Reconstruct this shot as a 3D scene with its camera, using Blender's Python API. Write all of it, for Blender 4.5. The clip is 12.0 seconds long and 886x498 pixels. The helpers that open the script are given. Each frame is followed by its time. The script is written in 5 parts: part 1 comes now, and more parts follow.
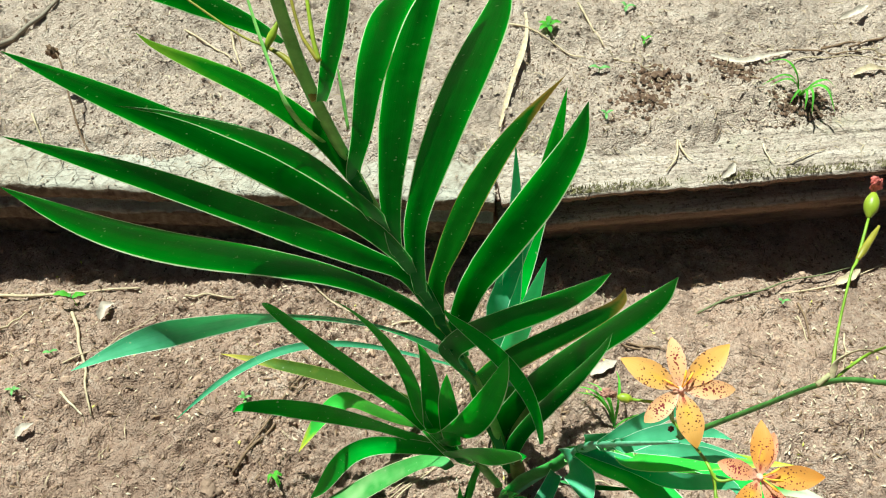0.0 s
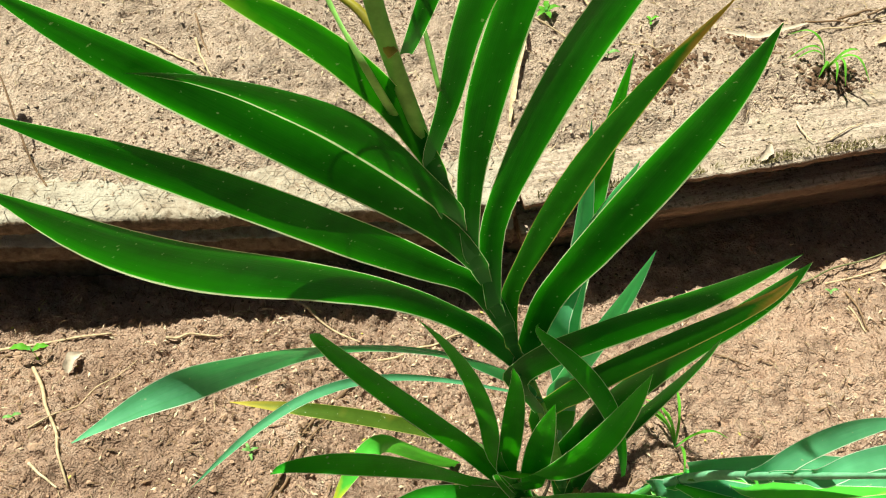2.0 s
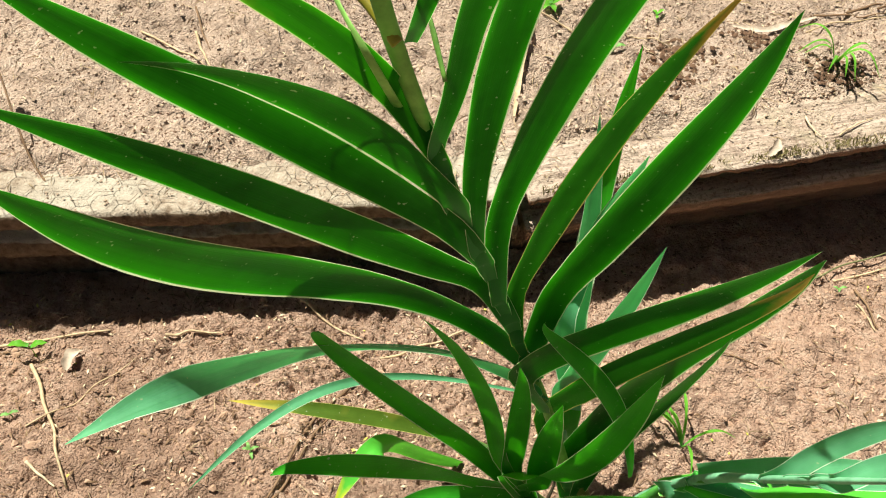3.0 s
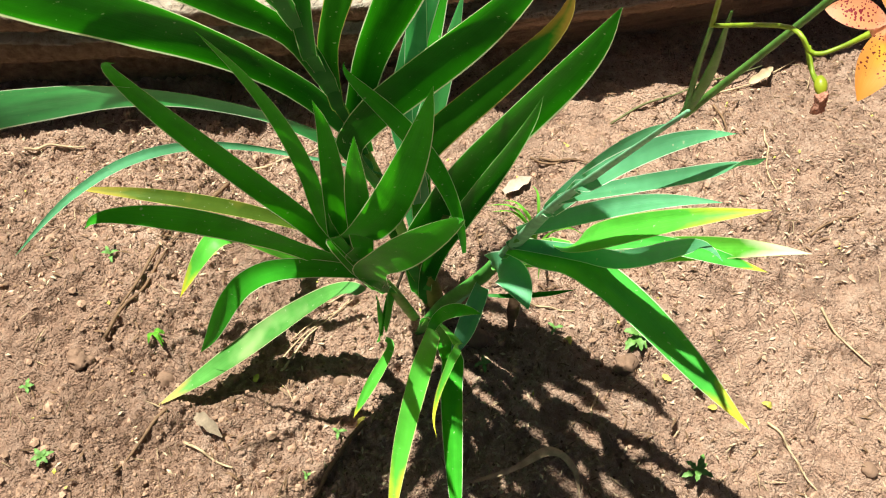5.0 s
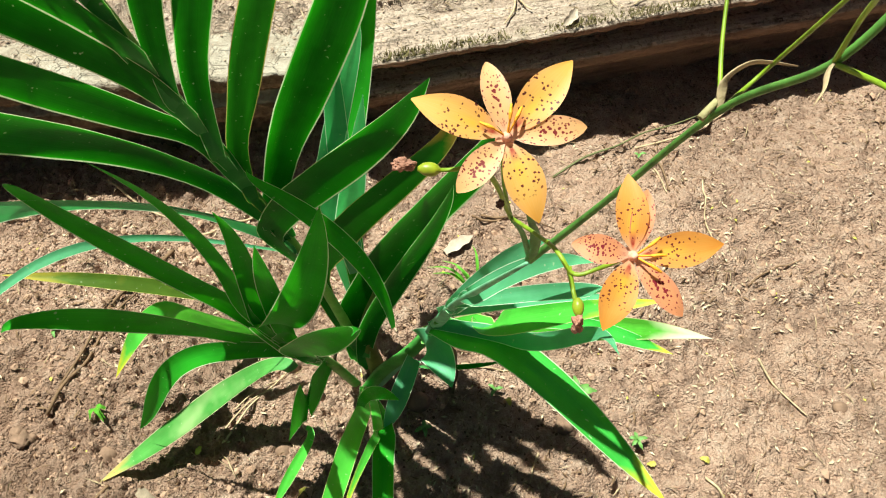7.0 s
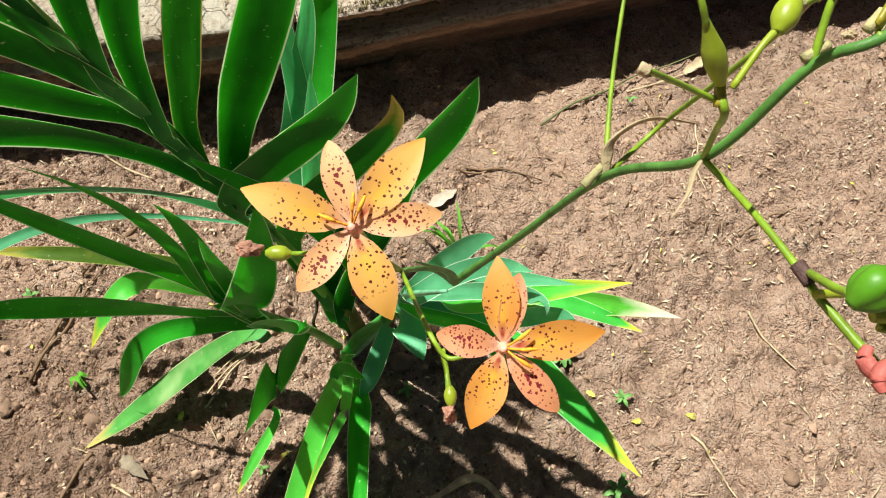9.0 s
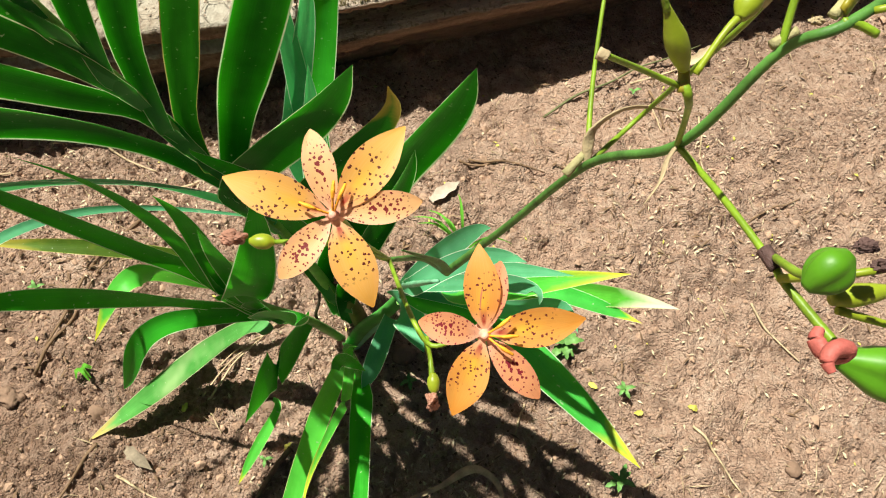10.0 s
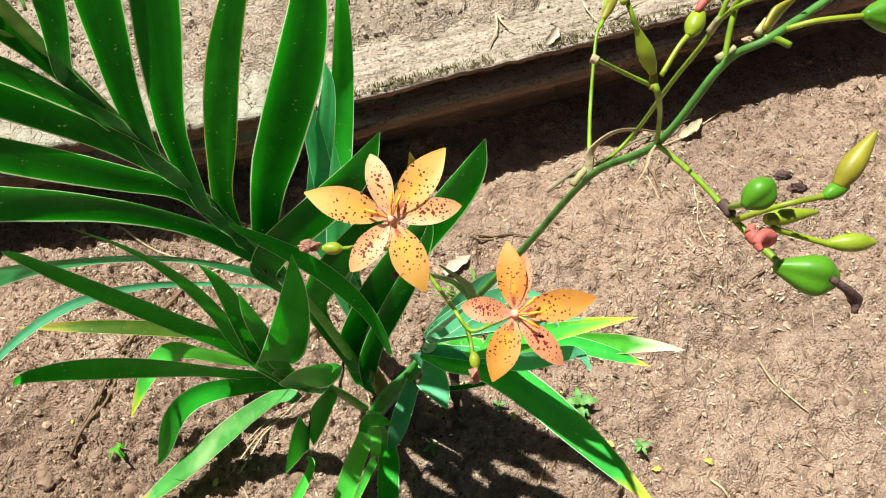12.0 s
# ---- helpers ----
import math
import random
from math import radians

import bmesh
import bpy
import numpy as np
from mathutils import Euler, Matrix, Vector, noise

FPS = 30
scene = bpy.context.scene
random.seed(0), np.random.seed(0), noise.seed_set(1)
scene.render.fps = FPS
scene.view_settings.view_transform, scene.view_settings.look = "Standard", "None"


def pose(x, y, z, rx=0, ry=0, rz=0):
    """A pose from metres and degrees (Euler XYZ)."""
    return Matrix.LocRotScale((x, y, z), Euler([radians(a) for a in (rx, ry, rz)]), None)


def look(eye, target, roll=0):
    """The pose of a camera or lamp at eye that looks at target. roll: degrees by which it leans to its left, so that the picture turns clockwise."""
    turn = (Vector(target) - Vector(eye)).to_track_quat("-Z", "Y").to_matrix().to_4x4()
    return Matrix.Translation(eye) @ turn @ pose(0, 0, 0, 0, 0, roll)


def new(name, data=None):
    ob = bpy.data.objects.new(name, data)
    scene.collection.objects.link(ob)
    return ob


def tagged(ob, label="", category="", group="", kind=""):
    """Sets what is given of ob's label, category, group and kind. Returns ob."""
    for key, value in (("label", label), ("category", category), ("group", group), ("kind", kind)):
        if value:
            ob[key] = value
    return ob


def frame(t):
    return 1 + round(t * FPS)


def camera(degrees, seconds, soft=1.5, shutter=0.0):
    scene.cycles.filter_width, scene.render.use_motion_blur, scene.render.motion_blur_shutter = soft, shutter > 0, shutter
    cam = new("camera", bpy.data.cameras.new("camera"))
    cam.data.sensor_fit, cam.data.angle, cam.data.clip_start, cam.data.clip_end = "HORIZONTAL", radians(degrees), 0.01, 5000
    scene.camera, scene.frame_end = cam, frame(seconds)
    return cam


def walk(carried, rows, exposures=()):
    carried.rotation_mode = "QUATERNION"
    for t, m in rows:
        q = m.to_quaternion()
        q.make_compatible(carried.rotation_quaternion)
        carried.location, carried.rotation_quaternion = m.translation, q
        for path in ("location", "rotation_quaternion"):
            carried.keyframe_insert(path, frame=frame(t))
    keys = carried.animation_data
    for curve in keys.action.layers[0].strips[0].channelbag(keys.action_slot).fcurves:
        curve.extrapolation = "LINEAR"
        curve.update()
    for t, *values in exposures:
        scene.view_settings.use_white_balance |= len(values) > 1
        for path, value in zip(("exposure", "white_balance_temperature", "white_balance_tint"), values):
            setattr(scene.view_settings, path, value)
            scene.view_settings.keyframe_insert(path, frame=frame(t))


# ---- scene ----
cam = camera(54.0, 12.0, soft=1.1)
PATH = [
    (0, (0.046, 0.04, 1.035), (-0.146, 1.234, -0.557), -0.2),
    (0.5, (0.027, 0.011, 1.013), (-0.094, 1.271, -0.535), -0.3),
    (1, (0.013, 0.029, 0.975), (-0.057, 1.29, -0.576), -0.4),
    (1.5, (-0.015, 0.071, 0.931), (-0.063, 1.31, -0.638), 0.1),
    (2, (-0.06, 0.103, 0.915), (-0.122, 1.355, -0.643), 0.5),
    (2.5, (-0.073, 0.115, 0.907), (-0.151, 1.365, -0.653), 0.6),
    (4.5, (0.017, 0.061, 0.895), (0.075, 1.191, -0.754), 2.7),
    (5, (0.028, 0.032, 0.864), (0.124, 1.067, -0.845), 6.8),
    (5.5, (0.031, 0.018, 0.845), (0.148, 0.992, -0.897), 9.8),
    (6, (0.033, 0.011, 0.85), (0.145, 0.986, -0.892), 9.8),
    (6.5, (0.055, 0.03, 0.883), (0.169, 1.065, -0.825), 7.6),
    (7, (0.081, 0.071, 0.907), (0.204, 1.137, -0.781), 6.2),
    (9, (0.121, 0.116, 0.91), (0.208, 1.028, -0.868), 4.1),
    (9.5, (0.13, 0.122, 0.907), (0.209, 1.022, -0.877), 3.6),
    (10, (0.127, 0.114, 0.911), (0.196, 1.013, -0.875), 3.1),
    (10.5, (0.123, 0.105, 0.922), (0.171, 1.042, -0.844), 0.4),
    (11, (0.123, 0.089, 0.929), (0.167, 1.093, -0.8), -0.8),
    (11.5, (0.118, 0.074, 0.937), (0.164, 1.115, -0.77), -0.9),
    (12, (0.116, 0.068, 0.942), (0.177, 1.152, -0.737), -0.5),
]
EXPOSURES = [(0.0, 1.02, 5600, -14), (1.0, 1.05, 5750, -12), (2.0, 1.04, 6750, -7), (2.6, 1.02, 6750, -1), (4.5, 1.17, 6750, 6), (5.0, 1.12, 6750, 3), (6.0, 1.16, 6050, -6), (6.5, 1.10, 6050, -10), (7.0, 1.03, 6400, -6), (9.0, 0.85, 6350, 0), (9.5, 0.86, 6800, 2), (10.0, 0.87, 6600, 0), (10.5, 0.90, 6150, -3), (11.0, 0.92, 6050, -4), (12.0, 0.97, 6150, -3)]
walk(cam, [(t, look(eye, target, roll)) for t, eye, target, roll in PATH], EXPOSURES)

# ---- light ----
# direction towards the sun: high, from beyond the timber edging, to the left
SUN_WAY = Vector((-0.34, 0.27, 1.0)).normalized()
world = bpy.data.worlds.new("sky")
scene.world = world
world.use_nodes = True
wn = world.node_tree.nodes
sky = wn.new("ShaderNodeTexSky")
sky.sky_type = 'NISHITA'
sky.sun_disc = False
sky.air_density, sky.dust_density = 0.6, 4.0
sky.sun_elevation = math.asin(SUN_WAY.z)
sky.sun_rotation = math.atan2(SUN_WAY.x, SUN_WAY.y)
world.node_tree.links.new(sky.outputs[0], wn["Background"].inputs[0])
wn["Background"].inputs[1].default_value = 0.0145
sun = new("sun", bpy.data.lights.new("sun", 'SUN'))
sun.data.energy = 5.0
sun.data.angle = radians(0.9)
sun.data.color = (1.0, 0.95, 0.87)
sun.matrix_world = look(SUN_WAY * 10, (0, 0, 0))


# ---- materials ----
def material(name):
    m = bpy.data.materials.new(name)
    m.use_nodes = True
    t = m.node_tree
    return m, t, t.nodes["Principled BSDF"], t.nodes["Material Output"]


def put(t, kind, **values):
    n = t.nodes.new(kind)
    for k, v in values.items():
        n.inputs[k.replace("_", " ")].default_value = v
    return n


def noise_node(t, vec, scale, detail=4.0, rough=0.6):
    n = put(t, "ShaderNodeTexNoise", Scale=scale, Detail=detail, Roughness=rough)
    t.links.new(vec, n.inputs["Vector"])
    return n.outputs["Fac"]


def ramp(t, fac, stops):
    r = t.nodes.new("ShaderNodeValToRGB")
    e = r.color_ramp.elements
    while len(e) < len(stops):
        e.new(0.5)
    for i, (p, c) in enumerate(stops):
        e[i].position = p
        e[i].color = (*c, 1) if len(c) == 3 else c
    t.links.new(fac, r.inputs[0])
    return r.outputs[0]


def mixed(t, fac, a, b, mode='MIX'):
    m = t.nodes.new("ShaderNodeMix")
    m.data_type = 'RGBA'
    m.blend_type = mode
    for sock, v in ((m.inputs[0], fac), (m.inputs[6], a), (m.inputs[7], b)):
        if isinstance(v, (int, float)):
            sock.default_value = v
        elif isinstance(v, tuple):
            sock.default_value = (*v, 1)
        else:
            t.links.new(v, sock)
    return m.outputs[2]


def maths(t, op, a, b=0.0, clamp=False):
    m = t.nodes.new("ShaderNodeMath")
    m.operation = op
    m.use_clamp = clamp
    for sock, v in ((m.inputs[0], a), (m.inputs[1], b)):
        if isinstance(v, (int, float)):
            sock.default_value = v
        else:
            t.links.new(v, sock)
    return m.outputs[0]


def bumped(t, bsdf, height, strength, distance):
    b = put(t, "ShaderNodeBump", Strength=strength, Distance=distance)
    t.links.new(height, b.inputs["Height"])
    t.links.new(b.outputs[0], bsdf.inputs["Normal"])


def place(t):
    return t.nodes.new("ShaderNodeTexCoord").outputs["Object"]


def soil(name, dark, mid, light, painted_shade=None):
    """Crusted sandy soil: broad dark and pale patches, mottling, grit of a few millimetres, and soft shade painted in
    if asked.
    """
    m, t, b, _ = material(name)
    p = place(t)
    broad = noise_node(t, p, 4.2, 5, 0.62)
    fine = noise_node(t, p, 75.0, 6, 0.75)
    lumps = noise_node(t, p, 26.0, 6, 0.72)
    wp = t.nodes.new("ShaderNodeVectorMath")
    wp.operation = 'MULTIPLY_ADD'
    wn2 = put(t, "ShaderNodeTexNoise", Scale=240.0, Detail=2.0)
    t.links.new(p, wn2.inputs["Vector"])
    t.links.new(wn2.outputs["Color"], wp.inputs[0])
    wp.inputs[1].default_value = (0.004, 0.004, 0.004)
    t.links.new(p, wp.inputs[2])
    grit = put(t, "ShaderNodeTexVoronoi", Scale=330.0)
    t.links.new(wp.outputs[0], grit.inputs["Vector"])
    grain = noise_node(t, p, 620.0, 3, 0.7)
    c = ramp(t, fine, [(0.26, dark), (0.43, mid), (0.72, light)])
    c2 = ramp(t, broad, [(0.36, tuple(x * 0.62 for x in mid)), (0.50, mid), (0.64, tuple(min(1, x * 1.18) for x in mid))])
    col = mixed(t, 0.50, c, c2)
    col = mixed(t, ramp(t, lumps, [(0.36, (0.75,) * 3), (0.49, (0,) * 3)]), col, tuple(x * 0.48 for x in mid))
    col = mixed(t, ramp(t, lumps, [(0.56, (0,) * 3), (0.70, (0.6,) * 3)]), col, light)
    crumbly = ramp(t, noise_node(t, p, 7.5, 4, 0.6), [(0.44, (0.1,) * 3), (0.62, (1,) * 3)])
    sep = t.nodes.new("ShaderNodeSeparateColor")
    t.links.new(grit.outputs["Color"], sep.inputs[0])
    # random dark grit cells, also painting the shadows of small pits
    col = mixed(t, mixed(t, 1.0, ramp(t, sep.outputs[0], [(0.0, (0.5,) * 3), (0.16, (0,) * 3)]), crumbly, 'MULTIPLY'), col, dark)
    col = mixed(t, mixed(t, 1.0, ramp(t, sep.outputs[1], [(0.78, (0,) * 3), (0.97, (0.5,) * 3)]), crumbly, 'MULTIPLY'), col, light)
    col = mixed(t, ramp(t, grain, [(0.36, (0.35,) * 3), (0.5, (0,) * 3)]), col, dark)
    if painted_shade:
        # soft shade painted into the soil's colour: centre x, y and reach
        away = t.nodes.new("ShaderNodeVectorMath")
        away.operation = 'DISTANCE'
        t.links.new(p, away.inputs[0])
        away.inputs[1].default_value = (painted_shade[0], painted_shade[1], 0)
        d = maths(t, 'ADD', maths(t, 'DIVIDE', away.outputs["Value"], painted_shade[2]), maths(t, 'MULTIPLY', maths(t, 'SUBTRACT', lumps, 0.5), 1.1))
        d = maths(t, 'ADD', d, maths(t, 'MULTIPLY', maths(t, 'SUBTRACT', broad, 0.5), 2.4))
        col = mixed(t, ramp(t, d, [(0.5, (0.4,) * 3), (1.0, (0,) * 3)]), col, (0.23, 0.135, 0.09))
    t.links.new(col, b.inputs["Base Color"])
    b.inputs["Roughness"].default_value = 0.95
    b.inputs["Specular IOR Level"].default_value = 0.12
    h = maths(t, 'ADD', maths(t, 'MULTIPLY', fine, 0.7), maths(t, 'MULTIPLY', grain, 0.5))
    h = maths(t, 'SUBTRACT', h, maths(t, 'MULTIPLY', grit.outputs["Distance"], 0.55))
    bumped(t, b, h, 1.0, 0.009)
    return m


# the last triple paints soft shade into the soil at the left front
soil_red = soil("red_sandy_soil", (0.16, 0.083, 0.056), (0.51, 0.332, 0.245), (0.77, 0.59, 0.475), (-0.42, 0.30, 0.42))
soil_bed = soil("bed_soil", (0.20, 0.125, 0.090), (0.56, 0.415, 0.325), (0.82, 0.665, 0.56))


def plain(name, colour, rough=0.7, var=0.25, scale=60.0, spec=0.3, bump=0.4):
    m, t, b, _ = material(name)
    p = place(t)
    f = noise_node(t, p, scale, 5, 0.65)
    g = noise_node(t, p, scale * 6, 3, 0.6)
    lo = tuple(x * (1 - var) for x in colour)
    hi = tuple(min(1, x * (1 + var)) for x in colour)
    c = ramp(t, f, [(0.3, lo), (0.7, hi)])
    rnd = t.nodes.new("ShaderNodeObjectInfo").outputs["Random"]
    c = mixed(t, maths(t, 'MULTIPLY', rnd, 0.25), c, tuple(x * 0.6 for x in colour))
    t.links.new(c, b.inputs["Base Color"])
    b.inputs["Roughness"].default_value = rough
    b.inputs["Specular IOR Level"].default_value = spec
    bumped(t, b, maths(t, 'ADD', f, maths(t, 'MULTIPLY', g, 0.4)), bump, 0.002)
    return m


def leaf_material(name, deep, thin, glow, margin, tip=None, tip_from=0.8, rough=0.42, patches=None, glow_mid=0.16, glow_edge=0.5, sheen=0.06):
    """A sword leaf: thick along its middle, thin and more see-through towards the edges, with a pale margin."""
    m, t, b, out = material(name)
    uv = t.nodes.new("ShaderNodeUVMap").outputs[0]
    sep = t.nodes.new("ShaderNodeSeparateXYZ")
    t.links.new(uv, sep.inputs[0])
    across = maths(t, 'ABSOLUTE', maths(t, 'SUBTRACT', maths(t, 'MULTIPLY', sep.outputs[0], 2.0), 1.0))
    along = sep.outputs[1]
    p = place(t)
    stretch = put(t, "ShaderNodeMapping")
    stretch.inputs["Scale"].default_value = (10.0, 0.6, 1.0)
    t.links.new(uv, stretch.inputs["Vector"])
    vein = noise_node(t, stretch.outputs[0], 3.0, 3, 0.6)
    blot = noise_node(t, p, 22.0, 4, 0.6)
    speck = noise_node(t, p, 260.0, 2, 0.5)
    base = mixed(t, ramp(t, vein, [(0.25, (0.1,) * 3), (0.75, (0.9,) * 3)]), deep, thin)
    base = mixed(t, ramp(t, blot, [(0.35, (0.6,) * 3), (0.62, (0,) * 3)]), base, tuple(x * 0.5 for x in deep))
    base = mixed(t, ramp(t, speck, [(0.70, (0,) * 3), (0.75, (0.7,) * 3)]), base, (0.40, 0.48, 0.30))
    glowc = mixed(t, ramp(t, vein, [(0.25, (0,) * 3), (0.75, (0.5,) * 3)]), glow, tuple(x * 0.6 for x in glow))
    if patches:
        pf = ramp(t, noise_node(t, p, 14.0, 3, 0.6), [(0.52, (0,) * 3), (0.66, (0.8,) * 3)])
        base = mixed(t, pf, base, patches)
        glowc = mixed(t, pf, glowc, patches)
    if tip:
        wob = maths(t, 'ADD', along, maths(t, 'MULTIPLY', maths(t, 'SUBTRACT', blot, 0.5), 0.22))
        wob = maths(t, 'ADD', wob, maths(t, 'MULTIPLY', across, 0.08))
        tf = ramp(t, wob, [(tip_from, (0,) * 3), (min(0.99, tip_from + 0.14), (1,) * 3)])
        base = mixed(t, tf, base, tip)
        glowc = mixed(t, tf, glowc, tip)
    # waxy pale bloom where the base clasps the stem
    bloom = ramp(t, along, [(0.06, (0.6,) * 3), (0.17, (0,) * 3)])
    base = mixed(t, bloom, base, (0.12, 0.36, 0.12))
    edge = ramp(t, across, [(0.93, (0,) * 3), (0.955, (1,) * 3)])
    base = mixed(t, edge, base, margin)
    t.links.new(base, b.inputs["Base Color"])
    b.inputs["Roughness"].default_value = rough
    b.inputs["Specular IOR Level"].default_value = sheen
    bumped(t, b, vein, 0.18, 0.0012)
    tr = t.nodes.new("ShaderNodeBsdfTranslucent")
    t.links.new(mixed(t, edge, glowc, margin), tr.inputs["Color"])
    mx = t.nodes.new("ShaderNodeMixShader")
    lo, hi = glow_mid, glow_edge
    # the blade's thickness wanders in long streaks
    streak_mp = put(t, "ShaderNodeMapping")
    streak_mp.inputs["Scale"].default_value = (1.6, 2.2, 1.0)
    t.links.new(uv, streak_mp.inputs["Vector"])
    rnd = t.nodes.new("ShaderNodeObjectInfo").outputs["Random"]
    shift = t.nodes.new("ShaderNodeCombineXYZ")
    t.links.new(maths(t, 'MULTIPLY', rnd, 41.0), shift.inputs[0])
    t.links.new(maths(t, 'MULTIPLY', rnd, 17.0), shift.inputs[1])
    t.links.new(shift.outputs[0], streak_mp.inputs["Location"])
    thick = ramp(t, noise_node(t, streak_mp.outputs[0], 1.5, 4, 0.6), [(0.32, (0.25,) * 3), (0.66, (1,) * 3)])
    fac = ramp(t, across, [(0.15, (lo,) * 3), (0.55, (lo * 1.4 + 0.07 * (hi - lo),) * 3), (0.82, (lo + 0.38 * (hi - lo),) * 3), (0.94, (hi,) * 3)])
    t.links.new(maths(t, 'MULTIPLY', thick, fac, True), mx.inputs[0])
    t.links.new(b.outputs[0], mx.inputs[1])
    t.links.new(tr.outputs[0], mx.inputs[2])
    t.links.new(mx.outputs[0], out.inputs["Surface"])
    return m


leaf_dark = leaf_material("leaf_dark", (0.010, 0.120, 0.010), (0.022, 0.19, 0.015), (0.042, 0.46, 0.006), (0.62, 0.74, 0.44), glow_mid=0.075, glow_edge=0.58, sheen=0.05)
# the dark leaf with sunlight painted into its tip as brighter yellow-green
leaf_dark_sunlit = leaf_material("leaf_dark_sunlit", (0.012, 0.14, 0.010), (0.026, 0.22, 0.015), (0.06, 0.52, 0.006), (0.62, 0.74, 0.34),
                                    tip=(0.22, 0.50, 0.03), tip_from=0.80, glow_mid=0.14, glow_edge=0.58, sheen=0.05)
leaf_green = leaf_material("leaf_green", (0.028, 0.29, 0.018), (0.054, 0.40, 0.026), (0.085, 0.68, 0.012), (0.60, 0.72, 0.46), glow_mid=0.25, glow_edge=0.46, sheen=0.05)
leaf_pale = leaf_material("leaf_pale", (0.105, 0.40, 0.185), (0.165, 0.50, 0.265), (0.10, 0.62, 0.15), (0.66, 0.82, 0.62), rough=0.5, glow_mid=0.28, sheen=0.18)
leaf_aged = leaf_material("leaf_aged", (0.09, 0.52, 0.05), (0.14, 0.64, 0.08), (0.18, 0.80, 0.05), (0.55, 0.68, 0.26),
                          tip=(0.62, 0.60, 0.05), tip_from=0.88, glow_mid=0.36, sheen=0.2)
leaf_olive = leaf_material("leaf_olive", (0.055, 0.115, 0.014), (0.10, 0.17, 0.022), (0.15, 0.26, 0.02), (0.45, 0.46, 0.14),
                          tip=(0.40, 0.33, 0.05), tip_from=0.84, patches=(0.20, 0.20, 0.03), glow_mid=0.22, sheen=0.05)
leaf_teal = leaf_material("leaf_teal", (0.060, 0.42, 0.050), (0.095, 0.53, 0.085), (0.13, 0.74, 0.04), (0.60, 0.76, 0.50),
                         tip=(0.62, 0.60, 0.06), tip_from=0.90, glow_mid=0.28, sheen=0.12)
leaf_bleached = leaf_material("leaf_bleached", (0.09, 0.42, 0.035), (0.14, 0.54, 0.06), (0.22, 0.78, 0.05), (0.60, 0.70, 0.30),
                              tip=(0.78, 0.72, 0.56), tip_from=0.82, glow_mid=0.36, sheen=0.2)
leaf_brown = leaf_material("leaf_brown", (0.012, 0.115, 0.012), (0.026, 0.15, 0.016), (0.05, 0.38, 0.012), (0.50, 0.45, 0.14),
                           tip=(0.36, 0.27, 0.05), tip_from=0.92, glow_mid=0.12, sheen=0.03)
leaf_faded = leaf_material("leaf_faded", (0.07, 0.28, 0.05), (0.13, 0.38, 0.09), (0.17, 0.52, 0.08), (0.5, 0.55, 0.3),
                           tip=(0.45, 0.36, 0.12), tip_from=0.90, patches=(0.26, 0.40, 0.16))
stem_green = plain("stem_green", (0.085, 0.20, 0.028), 0.5, 0.5, 140, 0.4, 0.15)
stalk_green = plain("stalk_green", (0.080, 0.20, 0.038), 0.5, 0.45, 140, 0.3, 0.15)
node_tan = plain("node_tan", (0.34, 0.30, 0.15), 0.7, 0.4, 200, 0.2, 0.4)
stem_lime = plain("stem_lime", (0.19, 0.30, 0.018), 0.45, 0.4, 120, 0.4, 0.15)
sheath_green = plain("sheath_green", (0.22, 0.44, 0.10), 0.5, 0.3, 60, 0.15, 0.2)
stem_tan = plain("stem_tan", (0.19, 0.19, 0.055), 0.6, 0.45, 40, 0.25, 0.3)
bark_dark = plain("bark_dark", (0.045, 0.035, 0.022), 0.8, 0.4, 90, 0.2, 0.5)
sheath_leaf = plain("sheath_leaf", (0.085, 0.33, 0.06), 0.5, 0.35, 50, 0.2, 0.25)
sheath_pale = plain("sheath_pale", (0.19, 0.47, 0.27), 0.5, 0.3, 60, 0.2, 0.2)


# ---- helpers for building ----
def link_mesh(name, verts, faces, mat, parent=None, uvs=None, smooth=True):
    me = bpy.data.meshes.new(name)
    me.from_pydata([tuple(v) for v in verts], [], faces)
    if uvs is not None:
        layer = me.uv_layers.new(name="UVMap")
        idx = np.zeros(len(me.loops), dtype=np.int32)
        me.loops.foreach_get("vertex_index", idx)
        layer.data.foreach_set("uv", np.asarray(uvs, dtype=np.float32)[idx].ravel())
    if smooth:
        me.polygons.foreach_set("use_smooth", np.ones(len(me.polygons), dtype=bool))
    me.materials.append(mat)
    me.update()
    ob = new(name, me)
    if parent is not None:
        ob.parent = parent
    return ob


def part(name, bm, mat, parent, label=""):
    me = bpy.data.meshes.new(name)
    bm.to_mesh(me)
    bm.free()
    me.polygons.foreach_set("use_smooth", np.ones(len(me.polygons), dtype=bool))
    me.materials.append(mat)
    ob = new(name, me)
    ob.parent = parent
    return tagged(ob, label)


def thing(name, label, category, group=""):
    ob = new(name)
    ob.empty_display_size = 0.02
    return tagged(ob, label, category, group)


def spline(points, n):
    """Catmull-Rom through the points, n places."""
    P = [np.array(p, float) for p in points]
    P = [2 * P[0] - P[1]] + P + [2 * P[-1] - P[-2]]
    out = []
    segs = len(P) - 3
    for k in range(n):
        u = k / (n - 1) * segs
        i = min(int(u), segs - 1)
        s = u - i
        a, b, c, d = P[i:i + 4]
        out.append(0.5 * (2 * b + (c - a) * s + (2 * a - 5 * b + 4 * c - d) * s * s + (3 * b - a - 3 * c + d) * s ** 3))
    return np.array(out)


